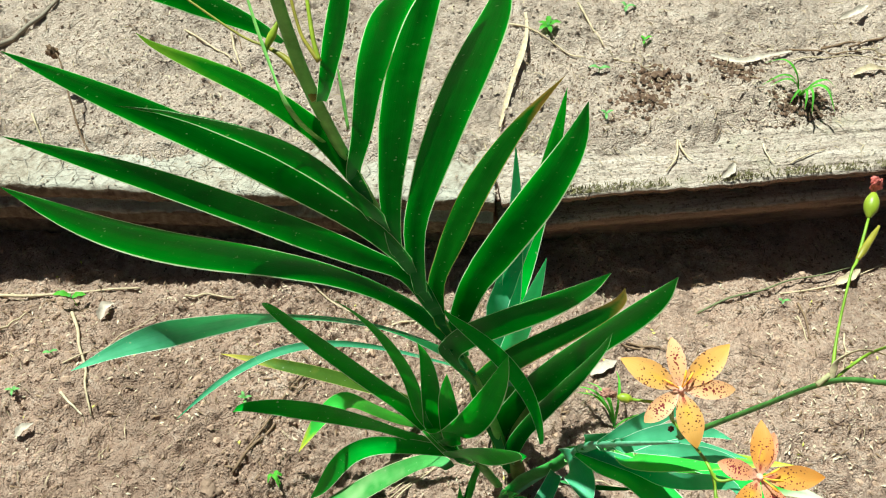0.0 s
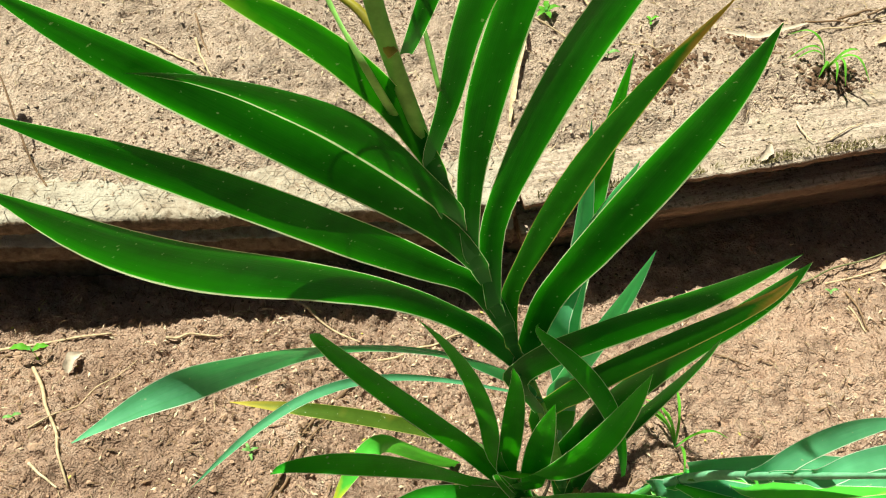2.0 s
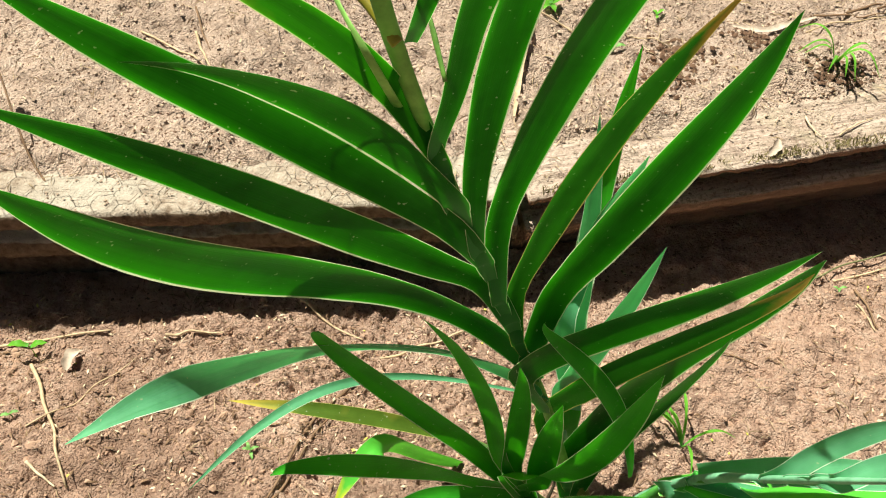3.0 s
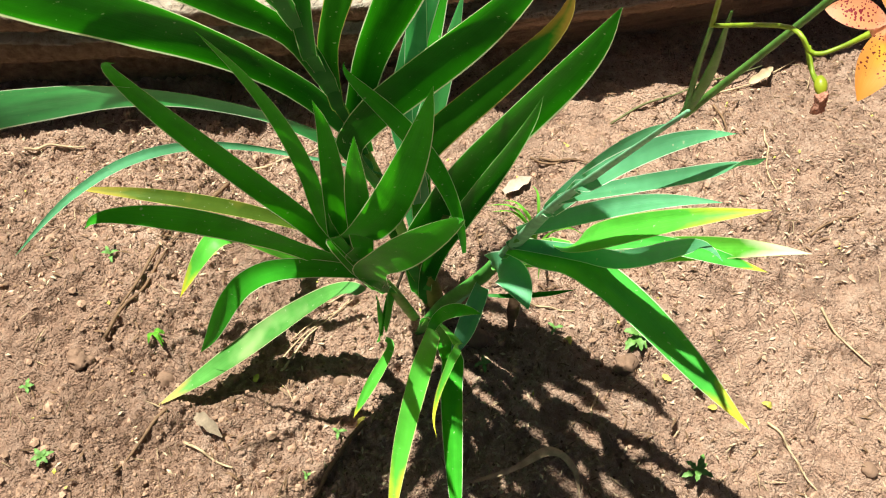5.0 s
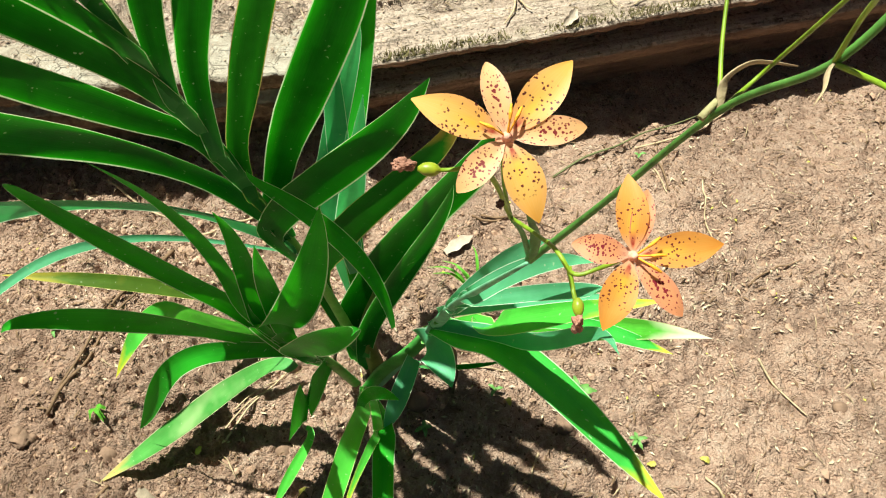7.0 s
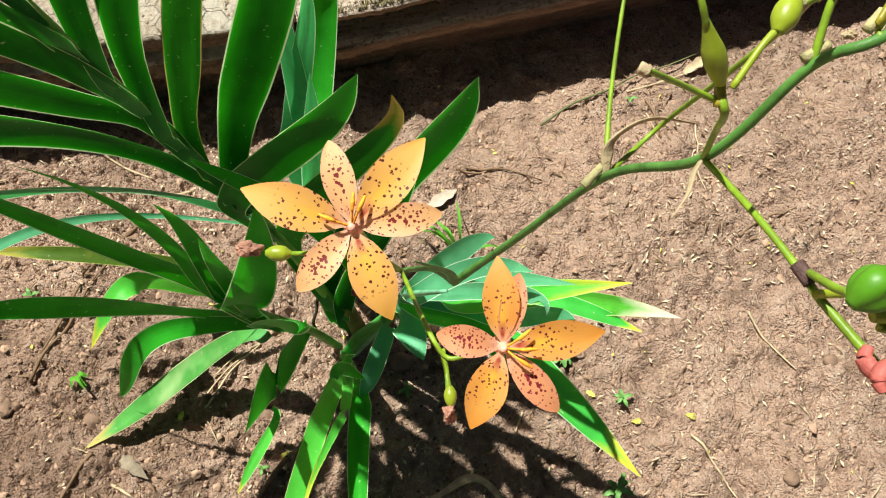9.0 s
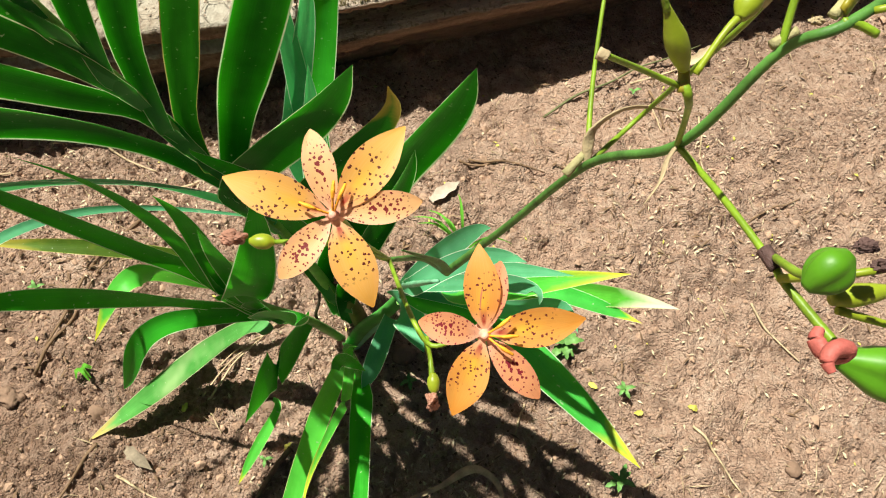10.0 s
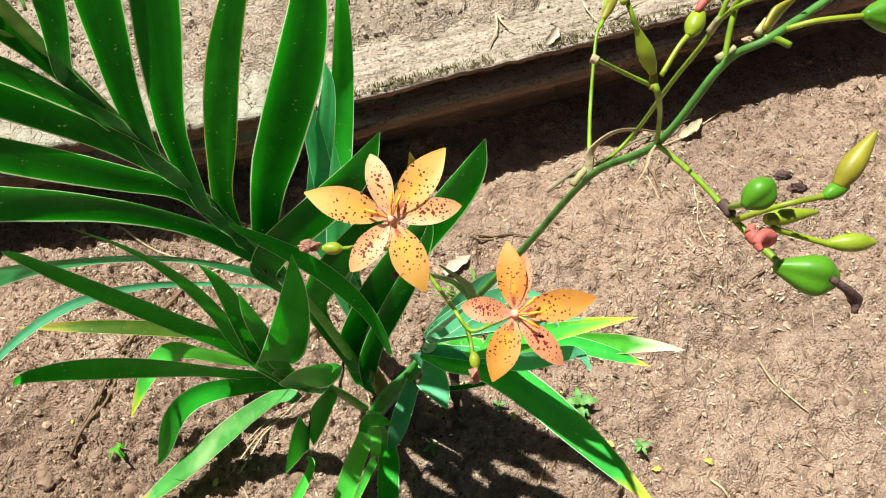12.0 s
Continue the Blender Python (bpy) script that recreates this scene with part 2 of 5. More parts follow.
def tube(name, points, radii, mat, parent=None, sides=10, n=None, flat=1.0, label=""):
    n = n or 6 * len(points)
    P = spline(points, n)
    R = np.interp(np.linspace(0, 1, n), np.linspace(0, 1, len(radii)), radii)
    T = np.gradient(P, axis=0)
    T /= np.linalg.norm(T, axis=1)[:, None]
    ref = np.array((0.0, 1.0, 0.15))
    verts, faces = [], []
    for p, t, r in zip(P, T, R):
        a = np.cross(t, ref)
        a /= np.linalg.norm(a) + 1e-9
        b = np.cross(t, a)
        for k in range(sides):
            w = 2 * math.pi * k / sides
            verts.append(p + r * (math.cos(w) * a + flat * math.sin(w) * b))
    for i in range(n - 1):
        for k in range(sides):
            k2 = (k + 1) % sides
            faces.append((i * sides + k, i * sides + k2, (i + 1) * sides + k2, (i + 1) * sides + k))
    faces.append(tuple(range(sides))[::-1])
    faces.append(tuple((n - 1) * sides + k for k in range(sides)))
    ob = link_mesh(name, verts, faces, mat, parent)
    return tagged(ob, label)


leaf_rng = random.Random(5)


def leaf(plant, ctrl, width, face, mat, gutter=0.10, n=26, label="", sheath=0.45, name="leaf", along=None, down=0.06, swell=0.42):
    """A sword leaf along a cubic, its broad side turned to face. along: the stem that its base clasps, for the length down."""
    C = [np.array(c, float) for c in ctrl]
    u = np.linspace(0, 1, n)
    P = (C[0] * ((1 - u) ** 3)[:, None] + C[1] * (3 * u * (1 - u) ** 2)[:, None]
         + C[2] * (3 * u * u * (1 - u))[:, None] + C[3] * (u ** 3)[:, None])
    F = np.array(face, float)
    if along is not None:
        stem = spline(along, 80)
        k = int(np.argmin(np.linalg.norm(stem - C[0], axis=1)))
        run = np.concatenate(([0], np.cumsum(np.linalg.norm(np.diff(stem, axis=0), axis=1))))
        lift = F / np.linalg.norm(F)
        low = [stem[int(np.argmin(abs(run - max(0.0, run[k] - q * down))))] + lift * (0.004 + 0.003 * (1 - q)) for q in (1.0, 0.6, 0.3)]
        n += 8
        P = spline(low + [P[j] for j in (3, 7, 11, 15, 19, 22, 25)], n)
    T = np.gradient(P, axis=0)
    T /= np.linalg.norm(T, axis=1)[:, None] + 1e-9
    seg = np.linalg.norm(np.diff(P, axis=0), axis=1)
    v = np.concatenate(([0], np.cumsum(seg))) / seg.sum()
    ph, amp = leaf_rng.uniform(0, 6), leaf_rng.uniform(0.02, 0.06)
    bend = leaf_rng.uniform(-0.12, 0.12)
    verts, uvs, faces = [], [], []
    cols = 7
    for i in range(n):
        t = T[i]
        N = F - t * (F @ t)
        N /= np.linalg.norm(N) + 1e-9
        S = np.cross(t, N)
        a = bend * v[i] + amp * math.sin(7 * v[i] + ph)
        N, S = N * math.cos(a) + S * math.sin(a), S * math.cos(a) - N * math.sin(a)
        grow = sheath + (1 - sheath) * min(1.0, v[i] / swell) ** (0.8 if swell < 0.5 else 1.5)
        end = 1.0 if v[i] < 0.5 else max(0.0, 1 - ((v[i] - 0.5) / 0.5) ** 2.3)
        half = 0.5 * width * grow * max(end, 0.012)
        for k in range(cols):
            s = -1 + 2 * k / (cols - 1)
            wave = 0.03 * math.sin(13 * v[i] + ph * 2 + 2.5 * s) * abs(s)
            verts.append(P[i] + S * (s * half) + N * (half * (gutter * s * s * 2 + wave)))
            uvs.append((k / (cols - 1), v[i]))
    for i in range(n - 1):
        for k in range(cols - 1):
            q = i * cols + k
            faces.append((q, q + 1, q + cols + 1, q + cols))
    ob = link_mesh(name, verts, faces, mat, plant, uvs)
    return tagged(ob, label)


def fbm(x, y, seed, octaves):
    """Smooth random heights: sums of lattice noise, scale and weight by octave."""
    total = np.zeros_like(x)
    for k, (scale, weight) in enumerate(octaves):
        X, Y = x * scale + 17.3 * seed + 5 * k, y * scale - 9.1 * seed + 3 * k
        xi, yi = np.floor(X).astype(np.int64), np.floor(Y).astype(np.int64)
        fx, fy = X - xi, Y - yi
        fx, fy = fx * fx * (3 - 2 * fx), fy * fy * (3 - 2 * fy)

        def cell(a, b):
            h = (a * 374761393 + b * 668265263 + (seed * 31 + k) * 1442695) & 0x7fffffff
            h = ((h ^ (h >> 13)) * 1274126177) & 0x7fffffff
            return ((h ^ (h >> 16)) & 0xffff) / 65535.0 - 0.5
        total += weight * ((cell(xi, yi) * (1 - fx) + cell(xi + 1, yi) * fx) * (1 - fy)
                           + (cell(xi, yi + 1) * (1 - fx) + cell(xi + 1, yi + 1) * fx) * fy)
    return total


def spaced(lo, hi, step, far):
    mid = list(np.arange(lo, hi, step))
    a, b, s = [], [], step
    x0, x1 = lo, hi
    while x1 < far:
        s *= 1.35
        x0 -= s
        x1 += s
        a.append(x0)
        b.append(x1)
    return np.array(a[::-1] + mid + b)


def sheet(name, xs, ys, height, mat):
    X, Y = np.meshgrid(xs, ys)
    Z = height(X, Y)
    nx, ny = len(xs), len(ys)
    me = bpy.data.meshes.new(name)
    co = np.stack([X, Y, Z], -1).reshape(-1, 3)
    i = np.arange(nx * ny).reshape(ny, nx)
    q = np.stack([i[:-1, :-1], i[:-1, 1:], i[1:, 1:], i[1:, :-1]], -1).reshape(-1, 4)
    me.vertices.add(len(co))
    me.vertices.foreach_set("co", co.ravel())
    me.loops.add(q.size)
    me.loops.foreach_set("vertex_index", q.ravel().astype(np.int32))
    me.polygons.add(len(q))
    me.polygons.foreach_set("loop_start", np.arange(0, q.size, 4, dtype=np.int32))
    me.polygons.foreach_set("use_smooth", np.ones(len(q), dtype=bool))
    me.update(calc_edges=True)
    me.validate()
    me.materials.append(mat)
    return new(name, me)


# ---- ground, timber edging and bed ----
EDGE_Y, LEFT_A, RIGHT_A = 0.811, math.atan2(0.066, 0.59), math.atan2(0.275, 1.0)


def edge_y(x):
    """Front edge of the timbers."""
    return np.where(x < 0.0, EDGE_Y + x * math.tan(LEFT_A), EDGE_Y + x * math.tan(RIGHT_A))


def ground_z(x, y):
    near = np.exp(-((x / 1.6) ** 2 + ((y - 0.4) / 1.3) ** 2))
    h = fbm(x, y, 3, [(3.0, 0.020), (9.0, 0.012), (24.0, 0.017), (60.0, 0.0140), (140.0, 0.0075)])
    # crust pitted by rain, coarser and more crumbled in some patches
    coarse = np.clip(0.75 + 2.2 * fbm(x, y, 41, [(2.3, 1.0), (6.0, 0.5)]) - 0.45 * np.clip((x - 0.1) / 0.3, 0, 1), 0.25, 1.1)
    pits = np.clip((fbm(x, y, 21, [(150.0, 1.0), (290.0, 0.7)]) - 0.14) / 0.20, 0, 1)
    grains = np.clip((fbm(x, y, 33, [(200.0, 1.0), (390.0, 0.7)]) - 0.08) / 0.18, 0, 1)
    h = h + coarse * (0.0036 * grains - 0.0046 * pits)
    mound = 0.012 * np.exp(-(((x - 0.06) / 0.12) ** 2 + ((y - 0.47) / 0.10) ** 2))
    # a shallow gutter runs along the foot of the timbers
    gutter = np.clip((0.24 - (edge_y(x) - y)) / 0.17, 0, 1)
    return h * near + mound - 0.004 - 0.034 * gutter * gutter * (3 - 2 * gutter)


def bed_z(x, y):
    near = np.exp(-((x / 1.6) ** 2 + ((y - 1.1) / 1.2) ** 2))
    h = fbm(x, y, 8, [(3.0, 0.024), (9.0, 0.014), (24.0, 0.015), (60.0, 0.0105), (140.0, 0.0050)])
    h = h + 0.004 * np.clip((fbm(x, y, 35, [(120.0, 1.0), (240.0, 0.6)]) - 0.08) / 0.2, 0, 1)
    h = h - 0.0035 * np.clip((fbm(x, y, 25, [(75.0, 1.0), (180.0, 0.6)]) - 0.12) / 0.22, 0, 1)
    d = y - edge_y(x)
    wander = fbm(x, 0 * x, 5, [(4.0, 0.07), (17.0, 0.04), (60.0, 0.02)]) - np.where(x < 0, 0.030, 0.0)
    lift = np.clip((d - 0.078 - wander) / 0.05, 0, 1)
    return 0.112 + h * near * (0.3 + 0.7 * lift) + 0.026 * lift


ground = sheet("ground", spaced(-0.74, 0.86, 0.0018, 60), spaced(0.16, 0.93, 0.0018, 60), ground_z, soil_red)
tagged(ground, "bare reddish sandy soil with small clods", "ground", kind="structure")
bed = sheet("raised_bed_soil", spaced(-0.95, 0.95, 0.0034, 40),
            np.concatenate([np.arange(0.0, 0.80, 0.0034), np.geomspace(0.80, 40, 44)]),
            lambda X, D: bed_z(X, D + edge_y(X) + 0.02), soil_bed)
co = np.zeros(len(bed.data.vertices) * 3)
bed.data.vertices.foreach_get("co", co)
co = co.reshape(-1, 3)
co[:, 1] += edge_y(co[:, 0]) + 0.02
bed.data.vertices.foreach_set("co", co.ravel())
tagged(bed, "raised bed of pale reddish soil with litter", "soil", kind="structure")

timber_grey, t, b, _ = material("weathered_timber")
p = place(t)
mp = put(t, "ShaderNodeMapping")
mp.inputs["Scale"].default_value = (2.2, 30.0, 30.0)
t.links.new(p, mp.inputs["Vector"])
g1 = noise_node(t, mp.outputs[0], 3.0, 6, 0.7)
g2 = noise_node(t, p, 26.0, 5, 0.65)
g3 = noise_node(t, p, 160.0, 3, 0.6)
c = ramp(t, g1, [(0.36, (0.07, 0.047, 0.033)), (0.42, (0.32, 0.235, 0.185)), (0.55, (0.48, 0.375, 0.305)), (0.70, (0.61, 0.495, 0.42))])
c = mixed(t, ramp(t, g2, [(0.45, (0,) * 3), (0.62, (0.6,) * 3)]), c, (0.47, 0.375, 0.30))
c = mixed(t, ramp(t, noise_node(t, p, 13.0, 5, 0.65), [(0.57, (0,) * 3), (0.72, (0.4,) * 3)]), c, (0.20, 0.19, 0.09))
c = mixed(t, ramp(t, g3, [(0.34, (0.7,) * 3), (0.46, (0,) * 3)]), c, (0.10, 0.075, 0.05))
c = mixed(t, ramp(t, noise_node(t, p, 420.0, 2, 0.6), [(0.56, (0,) * 3), (0.68, (0.5,) * 3)]), c, (0.62, 0.52, 0.44))
# faces not turned upwards take this darker brown ramp
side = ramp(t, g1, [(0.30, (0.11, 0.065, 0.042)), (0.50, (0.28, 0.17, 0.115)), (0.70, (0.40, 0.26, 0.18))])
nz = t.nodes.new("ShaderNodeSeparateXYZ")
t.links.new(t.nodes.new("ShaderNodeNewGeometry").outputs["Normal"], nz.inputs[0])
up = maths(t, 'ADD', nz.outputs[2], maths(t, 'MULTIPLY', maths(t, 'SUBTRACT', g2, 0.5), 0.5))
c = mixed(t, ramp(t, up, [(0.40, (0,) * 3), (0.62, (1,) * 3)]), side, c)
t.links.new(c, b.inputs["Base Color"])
b.inputs["Roughness"].default_value = 0.9
b.inputs["Specular IOR Level"].default_value = 0.2
bumped(t, b, maths(t, 'ADD', g1, maths(t, 'MULTIPLY', g3, 0.6)), 1.0, 0.010)

# the same wood where old pale mud has dried on its top
timber_mud, t, b, _ = material("mud_caked_timber")
p = place(t)
m1 = noise_node(t, p, 9.0, 5, 0.6)
m2 = noise_node(t, p, 90.0, 4, 0.65)
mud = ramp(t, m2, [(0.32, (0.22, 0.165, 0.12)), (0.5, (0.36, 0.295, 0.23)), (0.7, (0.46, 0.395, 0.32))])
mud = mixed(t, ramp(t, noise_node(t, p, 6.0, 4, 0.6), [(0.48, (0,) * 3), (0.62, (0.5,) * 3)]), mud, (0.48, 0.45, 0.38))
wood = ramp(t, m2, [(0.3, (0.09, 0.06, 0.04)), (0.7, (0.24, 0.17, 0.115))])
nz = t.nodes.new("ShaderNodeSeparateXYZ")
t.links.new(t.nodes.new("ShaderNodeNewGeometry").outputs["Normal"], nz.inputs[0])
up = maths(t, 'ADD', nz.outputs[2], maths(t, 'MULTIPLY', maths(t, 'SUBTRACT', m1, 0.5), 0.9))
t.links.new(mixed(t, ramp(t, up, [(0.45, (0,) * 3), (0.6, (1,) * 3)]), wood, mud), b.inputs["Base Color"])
b.inputs["Roughness"].default_value = 0.92
b.inputs["Specular IOR Level"].default_value = 0.15
bumped(t, b, maths(t, 'ADD', m1, maths(t, 'ADD', maths(t, 'MULTIPLY', m2, 0.5), maths(t, 'MULTIPLY', noise_node(t, p, 380.0, 3, 0.7), 0.3))), 1.0, 0.010)


def timber(name, profile, length, origin, angle, label, seed, mat):
    """An old squared beam: its section drawn along its length, with worn, uneven edges."""
    n = int(length / 0.005)
    xs = np.linspace(0, length, n)
    pts = []
    for k in range(len(profile)):
        a, b2 = np.array(profile[k]), np.array(profile[(k + 1) % len(profile)])
        m = max(1, int(np.linalg.norm(b2 - a) / 0.006))
        pts += [a + (b2 - a) * j / m for j in range(m)]
    pts = np.array(pts)
    X = np.repeat(xs[:, None], len(pts), 1)
    Y = np.repeat(pts[None, :, 0], n, 0)
    Z = np.repeat(pts[None, :, 1], n, 0)
    s = np.arange(len(pts))[None, :] * 0.0065
    Y = Y + fbm(X, s + 0 * X, seed, [(4, 0.004), (14, 0.003), (50, 0.002), (120, 0.0022), (260, 0.0026)])
    Z = Z + fbm(X, s + 0 * X, seed + 1, [(4, 0.004), (14, 0.003), (50, 0.002), (120, 0.002), (260, 0.0024)])
    ca, sa = math.cos(angle), math.sin(angle)
    V = np.stack([X, Y, Z], -1).reshape(-1, 3)
    k = len(pts)
    faces = [(i * k + j, i * k + (j + 1) % k, (i + 1) * k + (j + 1) % k, (i + 1) * k + j) for i in range(n - 1) for j in range(k)]
    faces += [tuple(range(k))[::-1], tuple((n - 1) * k + j for j in range(k))]
    ob = link_mesh(name, V, faces, mat)
    ob.matrix_world = Matrix.Translation(origin) @ Matrix.Rotation(angle, 4, 'Z')
    return tagged(ob, label, "timber", "timber edging")


GROOVED = [(0.0, 0.128), (0.001, 0.118), (0.012, 0.114), (0.040, 0.112), (0.042, 0.080), (0.010, 0.078), (0.000, 0.073), (-0.002, 0.062), (0.002, 0.052),
           (0.046, 0.047), (0.050, -0.06), (0.15, -0.06), (0.15, 0.122), (0.06, 0.128)]
PLAIN = [(0.004, 0.126), (0.0, 0.114), (0.004, 0.100), (0.018, 0.094), (0.020, 0.086), (0.003, 0.078), (0.0, 0.060), (0.006, 0.046), (0.046, 0.042), (0.048, -0.06),
         (0.15, -0.06), (0.15, 0.120), (0.06, 0.128)]
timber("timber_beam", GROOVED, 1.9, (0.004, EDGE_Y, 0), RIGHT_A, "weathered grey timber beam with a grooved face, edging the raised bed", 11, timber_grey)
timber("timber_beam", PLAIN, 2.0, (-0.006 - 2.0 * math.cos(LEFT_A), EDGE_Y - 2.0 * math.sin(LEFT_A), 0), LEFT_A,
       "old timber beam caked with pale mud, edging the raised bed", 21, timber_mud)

# ---- the lilies ----
STEM_A = [(0.0660, 0.4790, -0.0100), (0.0136, 0.4811, 0.2109), (-0.0344, 0.4698, 0.3828), (-0.0749, 0.4543, 0.5291), (-0.1050, 0.4438, 0.6470), (-0.1215, 0.4477, 0.7336)]
STEM_B = [(0.050, 0.462, -0.005), (0.022, 0.448, 0.09), (-0.004, 0.424, 0.18), (-0.012, 0.405, 0.25)]
STEM_C = [(0.0540, 0.4520, -0.0100), (0.1082, 0.4427, 0.1416), (0.1228, 0.3969, 0.2836), (0.1235, 0.3284, 0.4378), (0.1360, 0.2510, 0.6120)]
STEM_D = [(0.052, 0.555, -0.005), (0.046, 0.550, 0.12), (0.036, 0.545, 0.24)]
STEM_H = [(0.056, 0.452, -0.005), (0.062, 0.425, 0.09), (0.068, 0.385, 0.15), (0.068, 0.340, 0.22)]
lily_a = thing("lily_plant", "tall dark green lily fan with sword leaves, leaning in bare soil", "plant", "lily shoots")
tube("stem", STEM_A, [0.0075, 0.0048, 0.0038, 0.0042, 0.0050, 0.0042], sheath_green, lily_a, 12, 44, 0.6)
tube("stem_base", [(0.0713, 0.4747, 0.0051), (0.0634, 0.4787, 0.0471), (0.0564, 0.4834, 0.0779), (0.0611, 0.4866, 0.1202), (0.0703, 0.4887, 0.1678)],
     [0.0105, 0.0085, 0.0085, 0.0070, 0.0045], stem_tan, lily_a, 12, 24, 0.8, "swollen tan stem base")
tube("stem_base", [(0.0588, 0.4799, 0.0704), (0.0441, 0.4844, 0.0892), (0.0293, 0.4874, 0.1071)], [0.0065, 0.0052, 0.0040], stem_tan, lily_a, 12, 14, 0.8)
leaf(lily_a, [(-0.0187, 0.4726, 0.3239), (-0.1153, 0.5022, 0.4193), (-0.2037, 0.3944, 0.4867), (-0.2448, 0.3149, 0.6746)], 0.0473, (0.518, -0.556, -0.651), leaf_dark, along=STEM_A, down=0.04, sheath=0.26)
leaf(lily_a, [(-0.0354, 0.4797, 0.3950), (-0.0759, 0.4526, 0.4558), (-0.1911, 0.4245, 0.5660), (-0.2469, 0.3361, 0.6928)], 0.0324, (0.413, -0.846, -0.336), leaf_dark, along=STEM_A, down=0.04, sheath=0.26)
leaf(lily_a, [(-0.0522, 0.4489, 0.4776), (-0.1154, 0.4558, 0.5412), (-0.2067, 0.4437, 0.6078), (-0.2402, 0.3584, 0.7346)], 0.0303, (0.319, -0.929, -0.186), leaf_dark, along=STEM_A, down=0.04, sheath=0.26)
leaf(lily_a, [(-0.0809, 0.4477, 0.5367), (-0.1308, 0.4428, 0.6126), (-0.1664, 0.3991, 0.6653), (-0.2181, 0.3984, 0.6616)], 0.0345, (0.069, -0.883, -0.463), leaf_dark, along=STEM_A, down=0.04, sheath=0.26)
leaf(lily_a, [(-0.0914, 0.4531, 0.5749), (-0.1224, 0.4343, 0.6687), (-0.1754, 0.4005, 0.7032), (-0.1784, 0.3880, 0.7305)], 0.0194, (0.352, -0.898, -0.264), leaf_dark_sunlit, along=STEM_A, down=0.04, sheath=0.26)
leaf(lily_a, [(-0.156, 0.537, 0.606), (-0.189, 0.524, 0.648), (-0.222, 0.496, 0.680), (-0.276, 0.486, 0.702)], 0.0298, (0.30, -1.00, -0.33), leaf_dark, sheath=0.15)
leaf(lily_a, [(-0.0152, 0.4751, 0.2623), (-0.0346, 0.4649, 0.3381), (0.0680, 0.4381, 0.4351), (0.1001, 0.3727, 0.5884)], 0.0344, (-0.200, -0.894, -0.400), leaf_dark, along=STEM_A, down=0.04, sheath=0.26)
leaf(lily_a, [(0.0103, 0.5145, 0.1022), (0.0031, 0.4549, 0.3342), (0.1370, 0.4385, 0.4444), (0.1151, 0.3928, 0.5459)], 0.0304, (-0.037, -0.973, -0.227), leaf_brown, along=STEM_A, down=0.04, sheath=0.26)
leaf(lily_a, [(0.0311, 0.4851, 0.0679), (0.0679, 0.5216, 0.2231), (0.1584, 0.5100, 0.3289), (0.1706, 0.4766, 0.4544)], 0.0560, (0.131, -0.841, -0.524), leaf_dark, along=STEM_A, down=0.04, sheath=0.26)
leaf(lily_a, [(-0.0125, 0.4923, 0.3289), (0.0142, 0.4692, 0.4767), (0.0708, 0.4708, 0.5678), (0.0706, 0.4225, 0.6844)], 0.0341, (0.033, -0.948, -0.317), leaf_dark, along=STEM_A, down=0.04, sheath=0.26)
leaf(lily_a, [(-0.0384, 0.4709, 0.3593), (-0.0157, 0.4819, 0.4838), (0.0079, 0.4423, 0.6110), (0.0556, 0.4436, 0.6837)], 0.0225, (0.254, -0.950, -0.183), leaf_brown, along=STEM_A, down=0.04, sheath=0.26)
leaf(lily_a, [(-0.0533, 0.4684, 0.4193), (-0.0387, 0.4729, 0.6001), (0.0169, 0.4393, 0.7206), (0.0238, 0.3355, 0.8283)], 0.0274, (0.251, -0.927, -0.277), leaf_dark, along=STEM_A, down=0.04, sheath=0.26)
leaf(lily_a, [(-0.0647, 0.4561, 0.4921), (-0.0596, 0.4713, 0.6009), (-0.0470, 0.4615, 0.6954), (-0.0023, 0.4003, 0.8096)], 0.0255, (0.350, -0.883, -0.312), leaf_dark, along=STEM_A, down=0.04, sheath=0.26)
leaf(lily_a, [(-0.0789, 0.4341, 0.5789), (-0.0722, 0.4713, 0.6679), (-0.0421, 0.4195, 0.7648), (-0.0013, 0.3179, 0.8283)], 0.0223, (0.433, -0.853, -0.290), leaf_dark, along=STEM_A, down=0.04, sheath=0.26)
leaf(lily_a, [(-0.0948, 0.4312, 0.6527), (-0.0798, 0.4164, 0.7000), (-0.0685, 0.4057, 0.7499), (-0.0533, 0.3916, 0.7995)], 0.0122, (0.276, -0.913, -0.301), leaf_dark, sheath=0.55)
leaf(lily_a, [(-0.0185, 0.4795, 0.2768), (-0.0845, 0.4612, 0.3734), (-0.1879, 0.4082, 0.4520), (-0.2777, 0.3115, 0.4665)], 0.0366, (-0.615, -0.705, 0.354), leaf_pale, along=STEM_A, down=0.03, sheath=0.26)
leaf(lily_a, [(-0.0190, 0.4809, 0.2506), (-0.1570, 0.4652, 0.3301), (-0.1881, 0.4075, 0.3602), (-0.2693, 0.3712, 0.2676)], 0.0085, (-0.001, -0.603, 0.798), leaf_pale, along=STEM_A, down=0.03, sheath=0.2, swell=0.6)
leaf(lily_a, [(0.0855, 0.4392, 0.1859), (0.0662, 0.4583, 0.3354), (-0.0239, 0.4340, 0.4111), (-0.0131, 0.4214, 0.4469)], 0.0155, (0.339, -0.808, 0.482), leaf_green, sheath=0.26)
leaf(lily_a, [(0.0495, 0.4737, 0.0627), (0.0756, 0.4798, 0.2006), (0.1228, 0.4781, 0.2915), (0.1293, 0.4660, 0.3740)], 0.0341, (0.330, -0.889, -0.318), leaf_dark, along=STEM_A, down=0.04, sheath=0.26)
